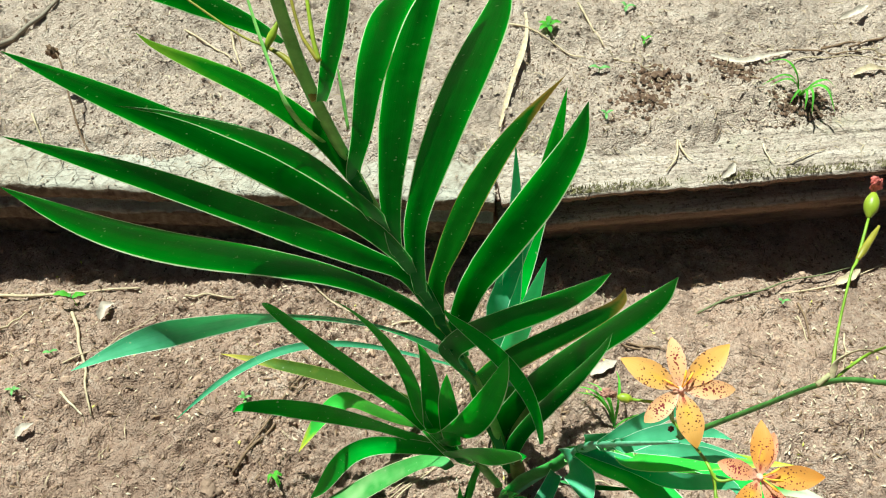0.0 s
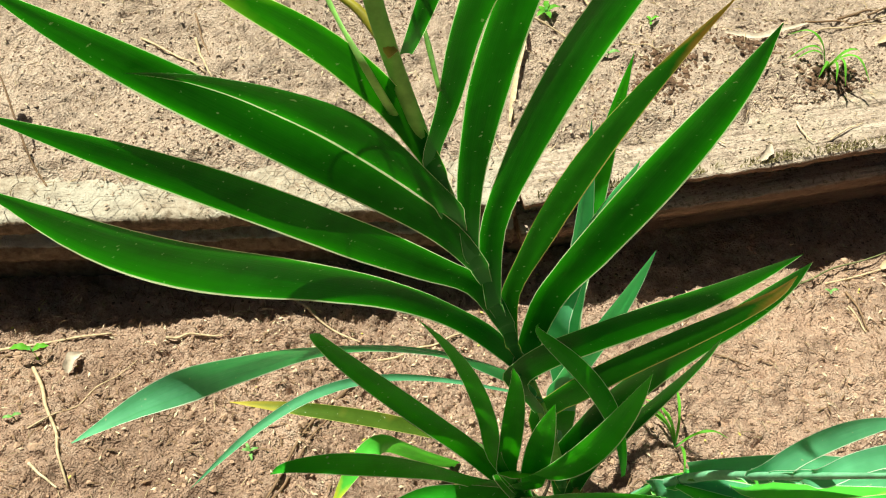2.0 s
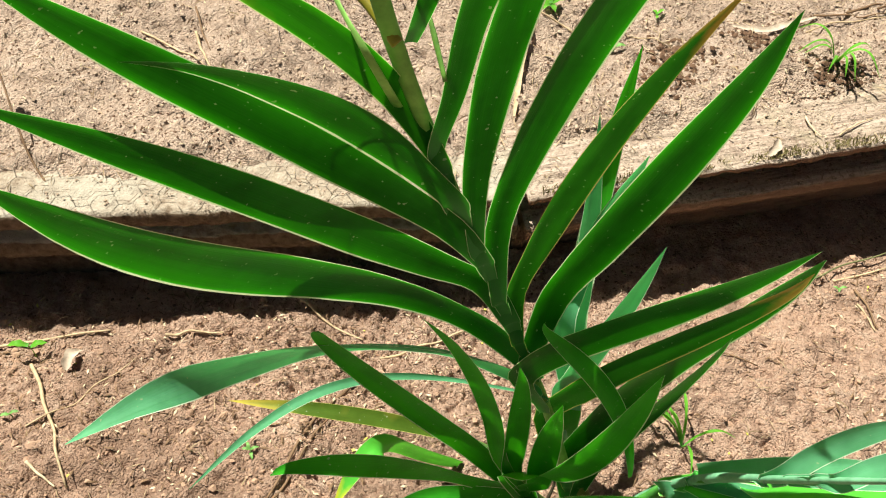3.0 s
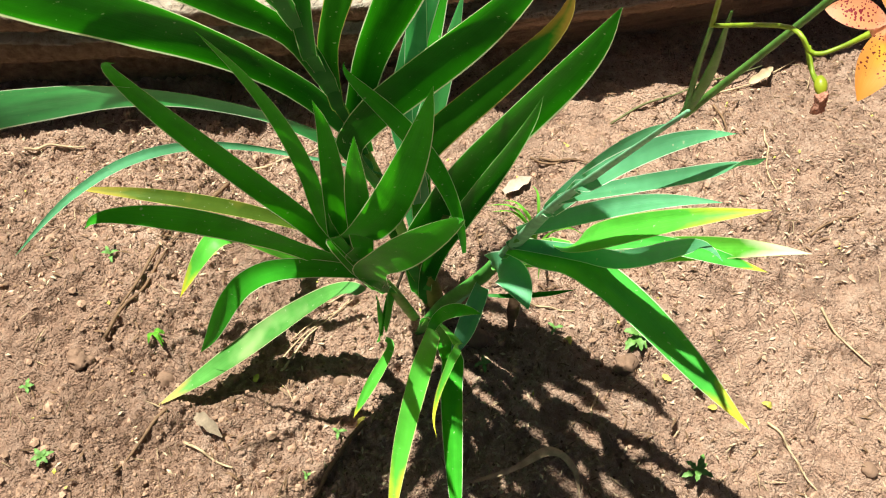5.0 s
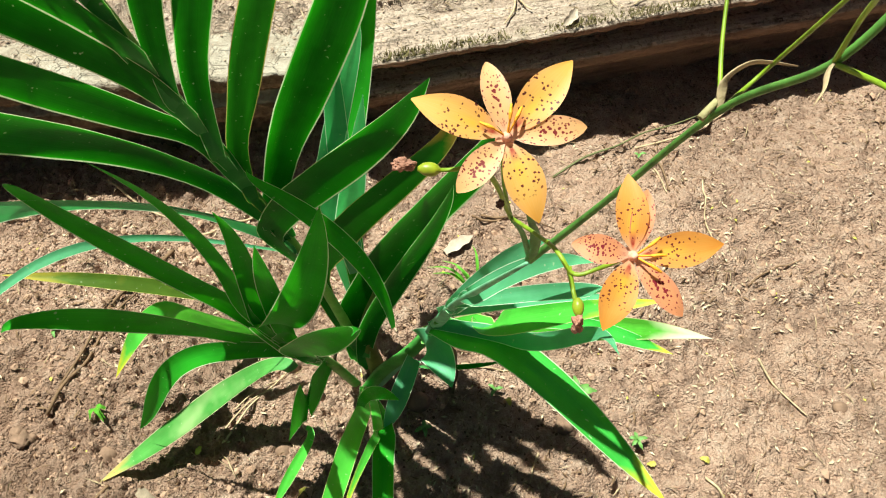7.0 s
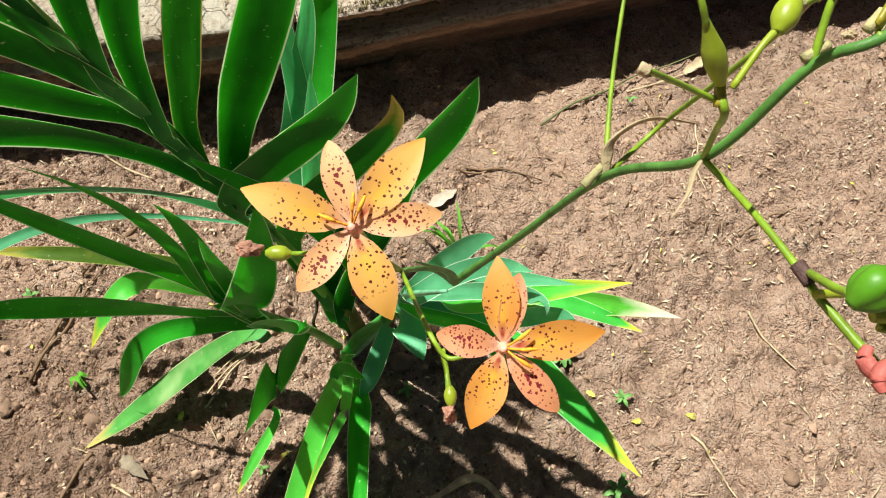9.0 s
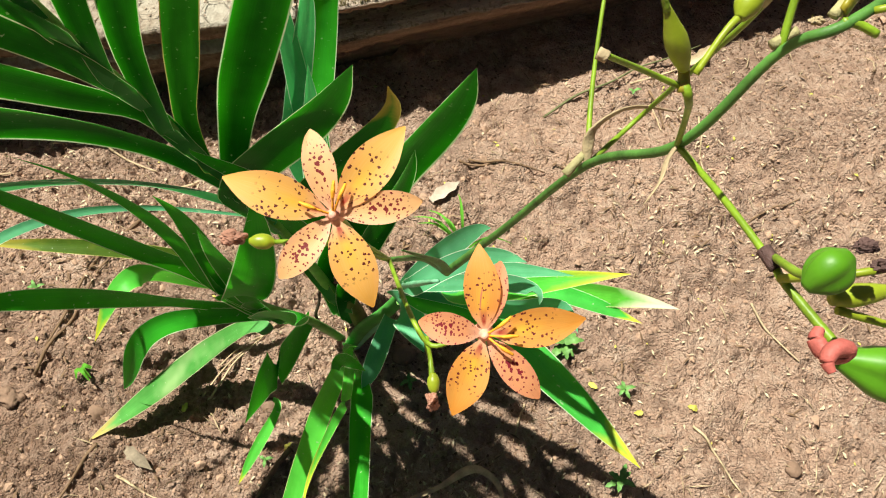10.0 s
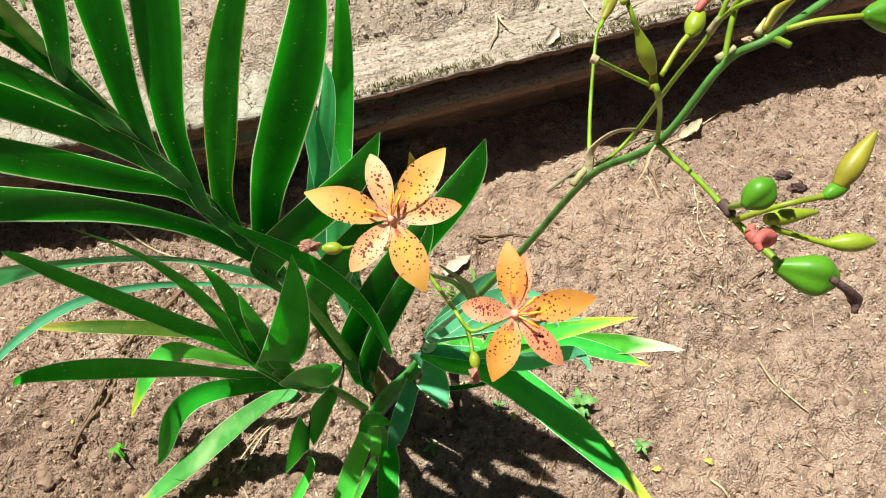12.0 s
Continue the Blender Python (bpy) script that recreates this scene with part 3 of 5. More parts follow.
lily_b = thing("lily_plant", "young green lily fan leaning low beside the tall one", "plant", "lily shoots")
tube("stem", STEM_B, [0.006, 0.0065, 0.007, 0.004], sheath_green, lily_b, 10, 20, 0.6)
tube("dead_stem", [(0.0321, 0.4875, 0.1074), (0.0299, 0.4711, 0.0866), (0.0251, 0.4623, 0.0699), (0.0285, 0.4627, 0.0359)], [0.0012, 0.0016, 0.0018, 0.0014], bark_dark, lily_b, 8, 14, 1.0, "thin blackish dead stem")
leaf(lily_b, [(-0.0247, 0.4448, 0.1741), (-0.0970, 0.4125, 0.3422), (-0.1886, 0.4191, 0.4501), (-0.1410, 0.3819, 0.4789)], 0.0246, (0.261, -0.964, -0.049), leaf_green, along=STEM_B)
leaf(lily_b, [(-0.0272, 0.3944, 0.2457), (-0.0401, 0.4180, 0.3687), (-0.0659, 0.4010, 0.4463), (-0.0860, 0.3685, 0.5215)], 0.0143, (-0.033, -0.991, -0.128), leaf_green, along=STEM_B)
leaf(lily_b, [(-0.0207, 0.4061, 0.2301), (-0.0259, 0.4005, 0.3171), (-0.0202, 0.4029, 0.3904), (-0.0301, 0.3837, 0.4527)], 0.0179, (0.164, -0.985, -0.051), leaf_green, along=STEM_B)
leaf(lily_b, [(-0.0026, 0.4007, 0.2521), (-0.0009, 0.3898, 0.2537), (-0.0058, 0.3902, 0.3234), (-0.0036, 0.3653, 0.4427)], 0.0204, (-0.150, -0.988, -0.045), leaf_green, along=STEM_B)
leaf(lily_b, [(-0.0342, 0.4327, 0.2178), (0.0075, 0.3462, 0.3263), (0.0341, 0.3614, 0.4230), (0.0418, 0.3510, 0.5074)], 0.0333, (0.070, -0.993, -0.096), leaf_green, along=STEM_B)
leaf(lily_b, [(-0.0114, 0.4299, 0.1516), (0.0263, 0.3447, 0.3385), (0.0727, 0.3174, 0.4501), (0.0597, 0.2977, 0.4531)], 0.0349, (-0.075, -0.985, 0.155), leaf_green, along=STEM_B)
leaf(lily_b, [(-0.0146, 0.4304, 0.1621), (-0.0927, 0.3845, 0.3229), (-0.1739, 0.3454, 0.3901), (-0.1933, 0.3564, 0.3369)], 0.0279, (-0.407, -0.658, 0.633), leaf_green, along=STEM_B)
leaf(lily_b, [(-0.0304, 0.4918, 0.1113), (-0.0988, 0.4966, 0.1561), (-0.1780, 0.4850, 0.1924), (-0.2800, 0.4910, 0.1880)], 0.0152, (-0.001, -0.291, 0.957), leaf_olive)
leaf(lily_b, [(-0.0113, 0.4124, 0.1876), (-0.1258, 0.4070, 0.2362), (-0.1148, 0.3806, 0.1702), (-0.1694, 0.3940, 0.0469)], 0.0204, (-0.154, -0.808, 0.568), leaf_green, along=STEM_B)
leaf(lily_b, [(-0.0634, 0.5238, 0.0096), (-0.1401, 0.4820, 0.1265), (-0.1317, 0.4852, 0.1999), (-0.1821, 0.4221, 0.1109)], 0.0244, (-0.282, -0.607, 0.743), leaf_aged)
leaf(lily_b, [(-0.0071, 0.4108, 0.1543), (-0.0367, 0.4549, 0.1107), (-0.0970, 0.4198, 0.0457), (-0.2167, 0.3541, -0.0027)], 0.0278, (-0.018, 0.043, 0.999), leaf_faded)
leaf(lily_b, [(0.0197, 0.4574, 0.0742), (0.0179, 0.3945, 0.1680), (0.0121, 0.3317, 0.2620), (0.0170, 0.2695, 0.3554)], 0.0338, (-0.012, -0.555, 0.831), leaf_green)
leaf(lily_b, [(0.019, 0.313, 0.266), (0.031, 0.309, 0.266), (0.014, 0.290, 0.270), (-0.001, 0.248, 0.272)], 0.0085, (0.00, -0.70, 0.80), leaf_aged)
lily_c = thing("lily_plant", "pale bluish green lily shoot with a long flowering stalk", "plant", "lily shoots")
tube("stem", STEM_C, [0.0070, 0.0062, 0.0056, 0.0034, 0.0010], sheath_pale, lily_c, 12, 36, 0.7)
tube("sheath", [(0.0518, 0.4478, -0.0033), (0.0608, 0.4439, 0.0375), (0.0769, 0.4432, 0.0841), (0.1018, 0.4336, 0.1476), (0.1196, 0.4307, 0.1988), (0.1209, 0.3930, 0.2882)],
     [0.0055, 0.0075, 0.0085, 0.0085, 0.0062, 0.0030], sheath_leaf, lily_c, 14, 34, 0.55, "folded green leaf sheath clasping the stem")
leaf(lily_c, [(0.1177, 0.3333, 0.4129), (0.1444, 0.3472, 0.4470), (0.1616, 0.3426, 0.4843), (0.1671, 0.3234, 0.5180)], 0.0136, (-0.001, -0.448, 0.894), leaf_pale, along=STEM_C, down=0.05, sheath=0.42)
leaf(lily_c, [(0.1169, 0.2988, 0.4860), (0.1459, 0.3125, 0.5039), (0.1639, 0.3073, 0.5288), (0.1780, 0.2826, 0.5614)], 0.0114, (-0.000, -0.447, 0.895), leaf_pale, along=STEM_C, down=0.05, sheath=0.42)
leaf(lily_c, [(0.1233, 0.3203, 0.4517), (0.1693, 0.3108, 0.4872), (0.1915, 0.2890, 0.5258), (0.1786, 0.2533, 0.5819)], 0.0094, (0.002, -0.438, 0.899), leaf_pale, along=STEM_C, down=0.05, sheath=0.42)
leaf(lily_c, [(0.1222, 0.4118, 0.2674), (0.1587, 0.3820, 0.3438), (0.1831, 0.3535, 0.4116), (0.2258, 0.3364, 0.4297)], 0.0144, (0.004, -0.447, 0.895), leaf_pale, sheath=0.65)
leaf(lily_c, [(0.1574, 0.4385, 0.1982), (0.1541, 0.3775, 0.2959), (0.1733, 0.3563, 0.3748), (0.2665, 0.3468, 0.4089)], 0.0251, (0.068, -0.307, 0.949), leaf_aged, along=STEM_C, down=0.05, sheath=0.42)
leaf(lily_c, [(0.1788, 0.3883, 0.2773), (0.2036, 0.4029, 0.2926), (0.2423, 0.3807, 0.3071), (0.2876, 0.3390, 0.3428)], 0.0131, (-0.003, -0.451, 0.893), leaf_teal, sheath=0.65)
leaf(lily_c, [(0.1321, 0.4252, 0.2004), (0.2004, 0.4002, 0.2582), (0.2603, 0.3813, 0.3153), (0.3058, 0.3359, 0.3747)], 0.0201, (-0.000, -0.447, 0.894), leaf_bleached, sheath=0.65)
leaf(lily_c, [(0.1471, 0.4033, 0.2742), (0.2074, 0.3426, 0.2952), (0.2308, 0.3733, 0.3614), (0.2287, 0.3074, 0.4074)], 0.0146, (-0.011, -0.491, 0.871), leaf_pale, along=STEM_C, down=0.05, sheath=0.42)
leaf(lily_c, [(0.1240, 0.3954, 0.2530), (0.1678, 0.3914, 0.2962), (0.2104, 0.3536, 0.2678), (0.3010, 0.2609, 0.2356)], 0.0290, (0.127, -0.385, 0.914), leaf_teal, along=STEM_C, down=0.05, sheath=0.42)
leaf(lily_c, [(0.110, 0.423, 0.137), (0.136, 0.413, 0.153), (0.161, 0.408, 0.169), (0.187, 0.406, 0.186)], 0.0052, (0.00, -0.50, 1.00), leaf_dark)
leaf(lily_c, [(0.112, 0.425, 0.190), (0.118, 0.405, 0.225), (0.127, 0.385, 0.238), (0.135, 0.362, 0.228)], 0.0290, (0.00, -0.60, 0.80), leaf_pale, sheath=0.9)
leaf(lily_c, [(0.105, 0.425, 0.150), (0.098, 0.400, 0.162), (0.088, 0.375, 0.152), (0.078, 0.360, 0.130)], 0.0180, (0.00, -0.60, 0.80), leaf_pale, sheath=0.8)
leaf(lily_c, [(0.057, 0.367, 0.175), (0.062, 0.366, 0.213), (0.073, 0.352, 0.249), (0.090, 0.328, 0.283)], 0.0117, (0.00, -0.50, 1.00), leaf_green, sheath=0.65)
leaf(lily_c, [(0.057, 0.357, 0.184), (0.041, 0.283, 0.223), (0.027, 0.215, 0.267), (0.029, 0.152, 0.311)], 0.0182, (0.00, -0.60, 0.70), leaf_aged, along=STEM_H, down=0.3)
leaf(lily_c, [(0.077, 0.389, 0.127), (0.078, 0.318, 0.142), (0.076, 0.247, 0.158), (0.083, 0.175, 0.175)], 0.0204, (0.00, -0.60, 0.70), leaf_green, along=STEM_H, down=0.3)
leaf(lily_c, [(0.078, 0.332, 0.248), (0.067, 0.279, 0.287), (0.048, 0.244, 0.317), (0.055, 0.214, 0.334)], 0.0090, (0.00, -0.60, 0.70), leaf_aged, along=STEM_H, down=0.3)
lily_d = thing("lily_plant", "small group of upright bluish green lily blades behind the tall fan", "plant", "lily shoots")
leaf(lily_d, [(0.0309, 0.5527, 0.0897), (0.0393, 0.5311, 0.2189), (0.0525, 0.4918, 0.3422), (0.0622, 0.4677, 0.4706)], 0.0244, (0.037, -0.994, 0.105), leaf_pale, along=STEM_D, down=0.3)
leaf(lily_d, [(0.0321, 0.5501, 0.1992), (0.0436, 0.6273, 0.2613), (0.0606, 0.7003, 0.3387), (0.0646, 0.6728, 0.4695)], 0.0260, (0.033, -0.995, 0.093), leaf_green, along=STEM_D, down=0.3)
leaf(lily_d, [(0.0212, 0.5297, 0.2145), (0.0202, 0.5842, 0.3063), (0.0579, 0.5880, 0.3907), (0.0552, 0.5368, 0.4833)], 0.0226, (0.047, -0.994, 0.096), leaf_pale, along=STEM_D, down=0.3)
leaf(lily_d, [(0.0367, 0.5636, 0.1889), (0.0336, 0.5639, 0.2877), (0.0338, 0.5697, 0.3845), (0.0244, 0.5806, 0.4803)], 0.0214, (0.118, -0.988, 0.101), leaf_pale, along=STEM_D, down=0.3)


# ---- flowers, pods and buds on the flowering stalk ----
def petal_material(name, ground_c, deep, spot, blotch, last, throat_red, mid_glow=0.0):
    m, t, b, out = material(name)
    uv = t.nodes.new("ShaderNodeUVMap").outputs[0]
    sep = t.nodes.new("ShaderNodeSeparateXYZ")
    t.links.new(uv, sep.inputs[0])
    across = maths(t, 'ABSOLUTE', maths(t, 'SUBTRACT', maths(t, 'MULTIPLY', sep.outputs[0], 2.0), 1.0))
    along = sep.outputs[1]
    rnd = t.nodes.new("ShaderNodeObjectInfo").outputs["Random"]
    off = t.nodes.new("ShaderNodeCombineXYZ")
    t.links.new(maths(t, 'MULTIPLY', rnd, 37.0), off.inputs[0])
    t.links.new(maths(t, 'MULTIPLY', rnd, 91.0), off.inputs[1])
    mp = put(t, "ShaderNodeMapping")
    mp.inputs["Scale"].default_value = (8.0, 21.0, 1.0)
    t.links.new(uv, mp.inputs["Vector"])
    t.links.new(off.outputs[0], mp.inputs["Location"])
    warp = put(t, "ShaderNodeTexNoise", Scale=2.6, Detail=2.0)
    t.links.new(mp.outputs[0], warp.inputs["Vector"])
    shift = t.nodes.new("ShaderNodeVectorMath")
    shift.operation = 'MULTIPLY_ADD'
    t.links.new(warp.outputs["Color"], shift.inputs[0])
    shift.inputs[1].default_value = (0.6, 0.6, 0)
    t.links.new(mp.outputs[0], shift.inputs[2])
    vo = t.nodes.new("ShaderNodeTexVoronoi")
    vo.inputs["Scale"].default_value = 1.0
    t.links.new(shift.outputs[0], vo.inputs["Vector"])
    some = put(t, "ShaderNodeTexNoise", Scale=0.9, Detail=1.0)
    t.links.new(mp.outputs[0], some.inputs["Vector"])
    reach = maths(t, 'MULTIPLY', maths(t, 'SUBTRACT', some.outputs["Fac"], 0.5), 0.40)
    axis_blot = mixed(t, 1.0, ramp(t, across, [(0.15, (blotch,) * 3), (0.5, (0,) * 3)]),
                      ramp(t, along, [(0.28, (0,) * 3), (0.45, (1,) * 3), (0.62, (1,) * 3), (0.78, (0,) * 3)]), 'MULTIPLY')
    near_spot = maths(t, 'SUBTRACT', maths(t, 'SUBTRACT', vo.outputs["Distance"], reach), axis_blot)
    dots = ramp(t, near_spot, [(0.24, (1,) * 3), (0.31, (0,) * 3)])
    keep = ramp(t, along, [(0.10, (0,) * 3), (0.2, (1,) * 3), (last, (1,) * 3), (last + 0.1, (0,) * 3)])
    vein_mp = put(t, "ShaderNodeMapping")
    vein_mp.inputs["Scale"].default_value = (30.0, 1.5, 1.0)
    t.links.new(uv, vein_mp.inputs["Vector"])
    vein = noise_node(t, vein_mp.outputs[0], 1.0, 2, 0.5)
    c = mixed(t, ramp(t, vein, [(0.30, (0,) * 3), (0.75, (0.6,) * 3)]), ground_c, deep)
    c = mixed(t, ramp(t, across, [(0.55, (0,) * 3), (0.95, (0.5,) * 3)]), c, tuple(x * y for x, y in zip(ground_c, (0.95, 0.82, 1.1))))
    c = mixed(t, ramp(t, along, [(0.75, (0,) * 3), (1.0, (0.8,) * 3)]), c, deep)
    c = mixed(t, ramp(t, along, [(0.05, (0.85,) * 3), (0.28, (0,) * 3)]), c, (0.80, 0.46, 0.34))
    c = mixed(t, mixed(t, 1.0, ramp(t, across, [(0.0, (mid_glow,) * 3), (0.45, (0,) * 3)]), ramp(t, along, [(0.2, (0,) * 3), (0.35, (1,) * 3), (0.6, (0,) * 3)]), 'MULTIPLY'), c, (0.90, 0.52, 0.05))
    throat = mixed(t, 1.0, ramp(t, along, [(0.08, (0,) * 3), (0.14, (throat_red,) * 3), (0.30, (0,) * 3)]), ramp(t, across, [(0.15, (1,) * 3), (0.4, (0,) * 3)]), 'MULTIPLY')
    c = mixed(t, throat, c, (0.42, 0.05, 0.03))
    c = mixed(t, mixed(t, 1.0, dots, keep, 'MULTIPLY'), c, spot)
    t.links.new(c, b.inputs["Base Color"])
    b.inputs["Roughness"].default_value = 0.5
    bumped(t, b, vein, 0.15, 0.0004)
    tr = t.nodes.new("ShaderNodeBsdfTranslucent")
    t.links.new(c, tr.inputs["Color"])
    mx = put(t, "ShaderNodeMixShader", Fac=0.42)
    t.links.new(b.outputs[0], mx.inputs[1])
    t.links.new(tr.outputs[0], mx.inputs[2])
    t.links.new(mx.outputs[0], out.inputs["Surface"])
    return m


petal_outer = petal_material("petal_outer", (0.88, 0.49, 0.14), (0.86, 0.41, 0.06), (0.12, 0.018, 0.014), 0.0, 0.62, 1.0, 0.8)
petal_inner = petal_material("petal_inner", (0.86, 0.50, 0.24), (0.82, 0.43, 0.18), (0.22, 0.018, 0.02), 0.24, 0.80, 0.25)
petal_outer_late = petal_material("petal_outer_late", (0.80, 0.37, 0.08), (0.76, 0.29, 0.04), (0.17, 0.02, 0.02), 0.0, 0.62, 1.0, 0.8)
petal_inner_late = petal_material("petal_inner_late", (0.76, 0.35, 0.17), (0.70, 0.27, 0.13), (0.24, 0.015, 0.03), 0.24, 0.84, 0.25)
stamen_orange = plain("stamen_orange", (0.85, 0.36, 0.03), 0.5, 0.15, 200)
throat_pink = plain("throat_pink", (0.75, 0.36, 0.26), 0.5, 0.2, 200)
bud_lime = plain("bud_lime", (0.26, 0.32, 0.02), 0.4, 0.3, 90, 0.4, 0.1)
bud_olive = plain("bud_olive", (0.26, 0.22, 0.02), 0.45, 0.35, 90, 0.4, 0.1)
pod_green = plain("pod_green", (0.085, 0.235, 0.012), 0.42, 0.35, 50, 0.25, 0.1)
withered_red = plain("withered_red", (0.48, 0.12, 0.10), 0.6, 0.35, 220, 0.3, 0.2)
withered_brown = plain("withered_brown", (0.34, 0.17, 0.12), 0.7, 0.5, 260, 0.2, 0.4)
withered_dark = plain("withered_dark", (0.09, 0.05, 0.045), 0.7, 0.5, 300, 0.3, 0.6)
papery_tan = plain("papery_tan", (0.43, 0.33, 0.20), 0.7, 0.3, 150, 0.2, 0.4)


def flower(plant, centre, right, upward, petals, label, seed, outer_mat, inner_mat, stamens=(68, 160, 88)):
    """A six-petalled flower. petals: angle, length, width, True for a rounded inner one."""
    rng = random.Random(seed)
    X, Y = np.array(right), np.array(upward)
    N = np.cross(X, Y)
    c = np.array(centre)
    core = tube("flower", [c - N * 0.009, c - N * 0.004, c + N * 0.001, c + N * 0.003], [0.0012, 0.0026, 0.0014, 0.0007], throat_pink, plant, 10, 12, 1.0, label)
    for ang, length, width, inner in petals:
        d = X * math.cos(radians(ang)) + Y * math.sin(radians(ang))
        s = np.cross(N, d)
        rows, cols = 16, 9
        tilt, twist, droop = rng.uniform(-0.10, 0.06), rng.uniform(-0.22, 0.22), rng.uniform(0.02, 0.12)
        V, UVs, Fc = [], [], []
        for i in range(rows):
            v = i / (rows - 1)
            shape = (math.sin(math.pi * min(1.0, v * 0.94 + 0.03) ** 1.15) ** 0.8) if inner else (math.sin(math.pi * (v * 0.97 + 0.02) ** 1.05) ** 0.95)
            shape = max(shape * min(1.0, 0.35 + v / 0.28), 0.13 if v < 0.3 else (0.25 if inner else 0.03))
            if inner and v > 0.9:
                shape *= math.sqrt(max(0.0, 1 - ((v - 0.9) / 0.1) ** 2)) * 0.75 + 0.25
            a = twist * v
            ss, nn = s * math.cos(a) + N * math.sin(a), N * math.cos(a) - s * math.sin(a)
            mid = c + d * (length * v * (1 - 0.04 * v)) + N * (length * (0.10 * math.sin(2.2 * v) + tilt * v - droop * v ** 2.4) + 0.0005)
            for k in range(cols):
                u = -1 + 2 * k / (cols - 1)
                cup = 0.14 * u * u + 0.03 * math.sin(7 * v + 3 * u + seed)
                V.append(mid + ss * (0.5 * width * shape * u) + nn * (0.5 * width * shape * cup))
                UVs.append((k / (cols - 1), v))
        for i in range(rows - 1):
            for k in range(cols - 1):
                q = i * cols + k
                Fc.append((q, q + 1, q + cols + 1, q + cols))
        link_mesh("petal", V, Fc, inner_mat if inner else outer_mat, core, UVs)
    for ang in stamens:
        d = X * math.cos(radians(ang)) + Y * math.sin(radians(ang))
        e = c + N * 0.0045 + d * 0.0042
        tube("stamen", [c + N * 0.001, c + N * 0.003 + d * 0.0018, e], [0.0003, 0.00028, 0.00025], stamen_orange, core, 6, 10)
        tube("anther", [e - d * 0.0005, e + d * 0.0012 + N * 0.0003, e + d * 0.0034], [0.00035, 0.00055, 0.0003], stamen_orange, core, 6, 10)
    return core


def bulb(name, start, end, radii, mat, parent, label="", lobes=0.0):
    """A pod or bud: a rounded body between two places, with three soft lobes if asked."""
    a, b = np.array(start), np.array(end)
    long = np.linalg.norm(b - a)
    axis = (b - a) / long
    ref = np.cross(axis, (0.3, 0.2, 0.9))
    ref /= np.linalg.norm(ref)
    oth = np.cross(axis, ref)
    n, sides = 26, 30
    w0 = math.atan2(np.dot((0.05, -0.55, 0.8), oth), np.dot((0.05, -0.55, 0.8), ref)) + 0.35
    prof = spline([(i / (len(radii) - 1), r, 0) for i, r in enumerate(radii)], n)
    verts, faces = [], []
    for u, r, _ in prof:
        r = max(r, 0.0002)
        for k in range(sides):
            w = 2 * math.pi * k / sides
            q = r * (1 - lobes * (0.5 + 0.5 * math.cos(3 * (w - w0))) ** 2.5 * math.sin(math.pi * min(1, max(0, u))) ** 0.5)
            verts.append(a + axis * (long * u) + q * (math.cos(w) * ref + math.sin(w) * oth))
    for i in range(n - 1):
        for k in range(sides):
            k2 = (k + 1) % sides
            faces.append((i * sides + k, i * sides + k2, (i + 1) * sides + k2, (i + 1) * sides + k))
    faces.append(tuple(range(sides))[::-1])
    faces.append(tuple((n - 1) * sides + k for k in range(sides)))
    return tagged(link_mesh(name, verts, faces, mat, parent), label)


def crumple(name, place_at, size, mat, parent, seed, label=""):
    """A withered, twisted flower."""
    bm = bmesh.new()
    bmesh.ops.create_icosphere(bm, subdivisions=5, radius=1.0)
    for v in bm.verts:
        q = v.co * 1.5 + Vector((seed, 0, 0))
        f = 0.95 + 0.6 * noise.noise(q) + 0.45 * abs(noise.noise(q * 1.8)) - 0.2 * abs(noise.noise(q * 4.0))
        v.co = Vector(place_at) + Vector((v.co.x * size[0], v.co.y * size[1], v.co.z * size[2])) * f
    return part(name, bm, mat, parent, label)


flower(lily_c, (0.1095, 0.2083, 0.7414), (0.9983, -0.0575, -0.0082), (0.0534, 0.8519, 0.5210),
       [(163, 0.0262, 0.0098, False), (108, 0.0205, 0.0072, True), (53, 0.0262, 0.0098, False), (11, 0.0208, 0.0074, True),
        (-65, 0.0235, 0.0100, False), (-128, 0.0192, 0.0076, True)], "orange flower with dark red spots", 2, petal_outer, petal_inner)
flower(lily_c, (0.1435, 0.1877, 0.7198), (0.9983, -0.0575, -0.0082), (0.0534, 0.8519, 0.5210),
       [(96, 0.0222, 0.0086, False), (80, 0.0184, 0.0063, True), (11, 0.0252, 0.0094, False), (-47, 0.0208, 0.0072, True),
        (-109, 0.0215, 0.0094, False), (172, 0.0165, 0.0076, True)], "orange flower with dark red spots, one petal folded", 7, petal_outer_late, petal_inner_late, (42, 5, -30))
stalk = tube("stalk", [(0.1402, 0.2615, 0.5973), (0.1567, 0.2452, 0.6648), (0.1691, 0.2252, 0.7339), (0.1776, 0.2049, 0.7730), (0.1872, 0.2048, 0.8001), (0.1952, 0.2038, 0.8088), (0.2210, 0.2214, 0.8087), (0.2507, 0.2402, 0.8068)],
             [0.00168, 0.00126, 0.00109, 0.00101, 0.00092, 0.00092, 0.00084, 0.00076], stalk_green, lily_c, 10, 60, 1.0, "long green flowering stalk")
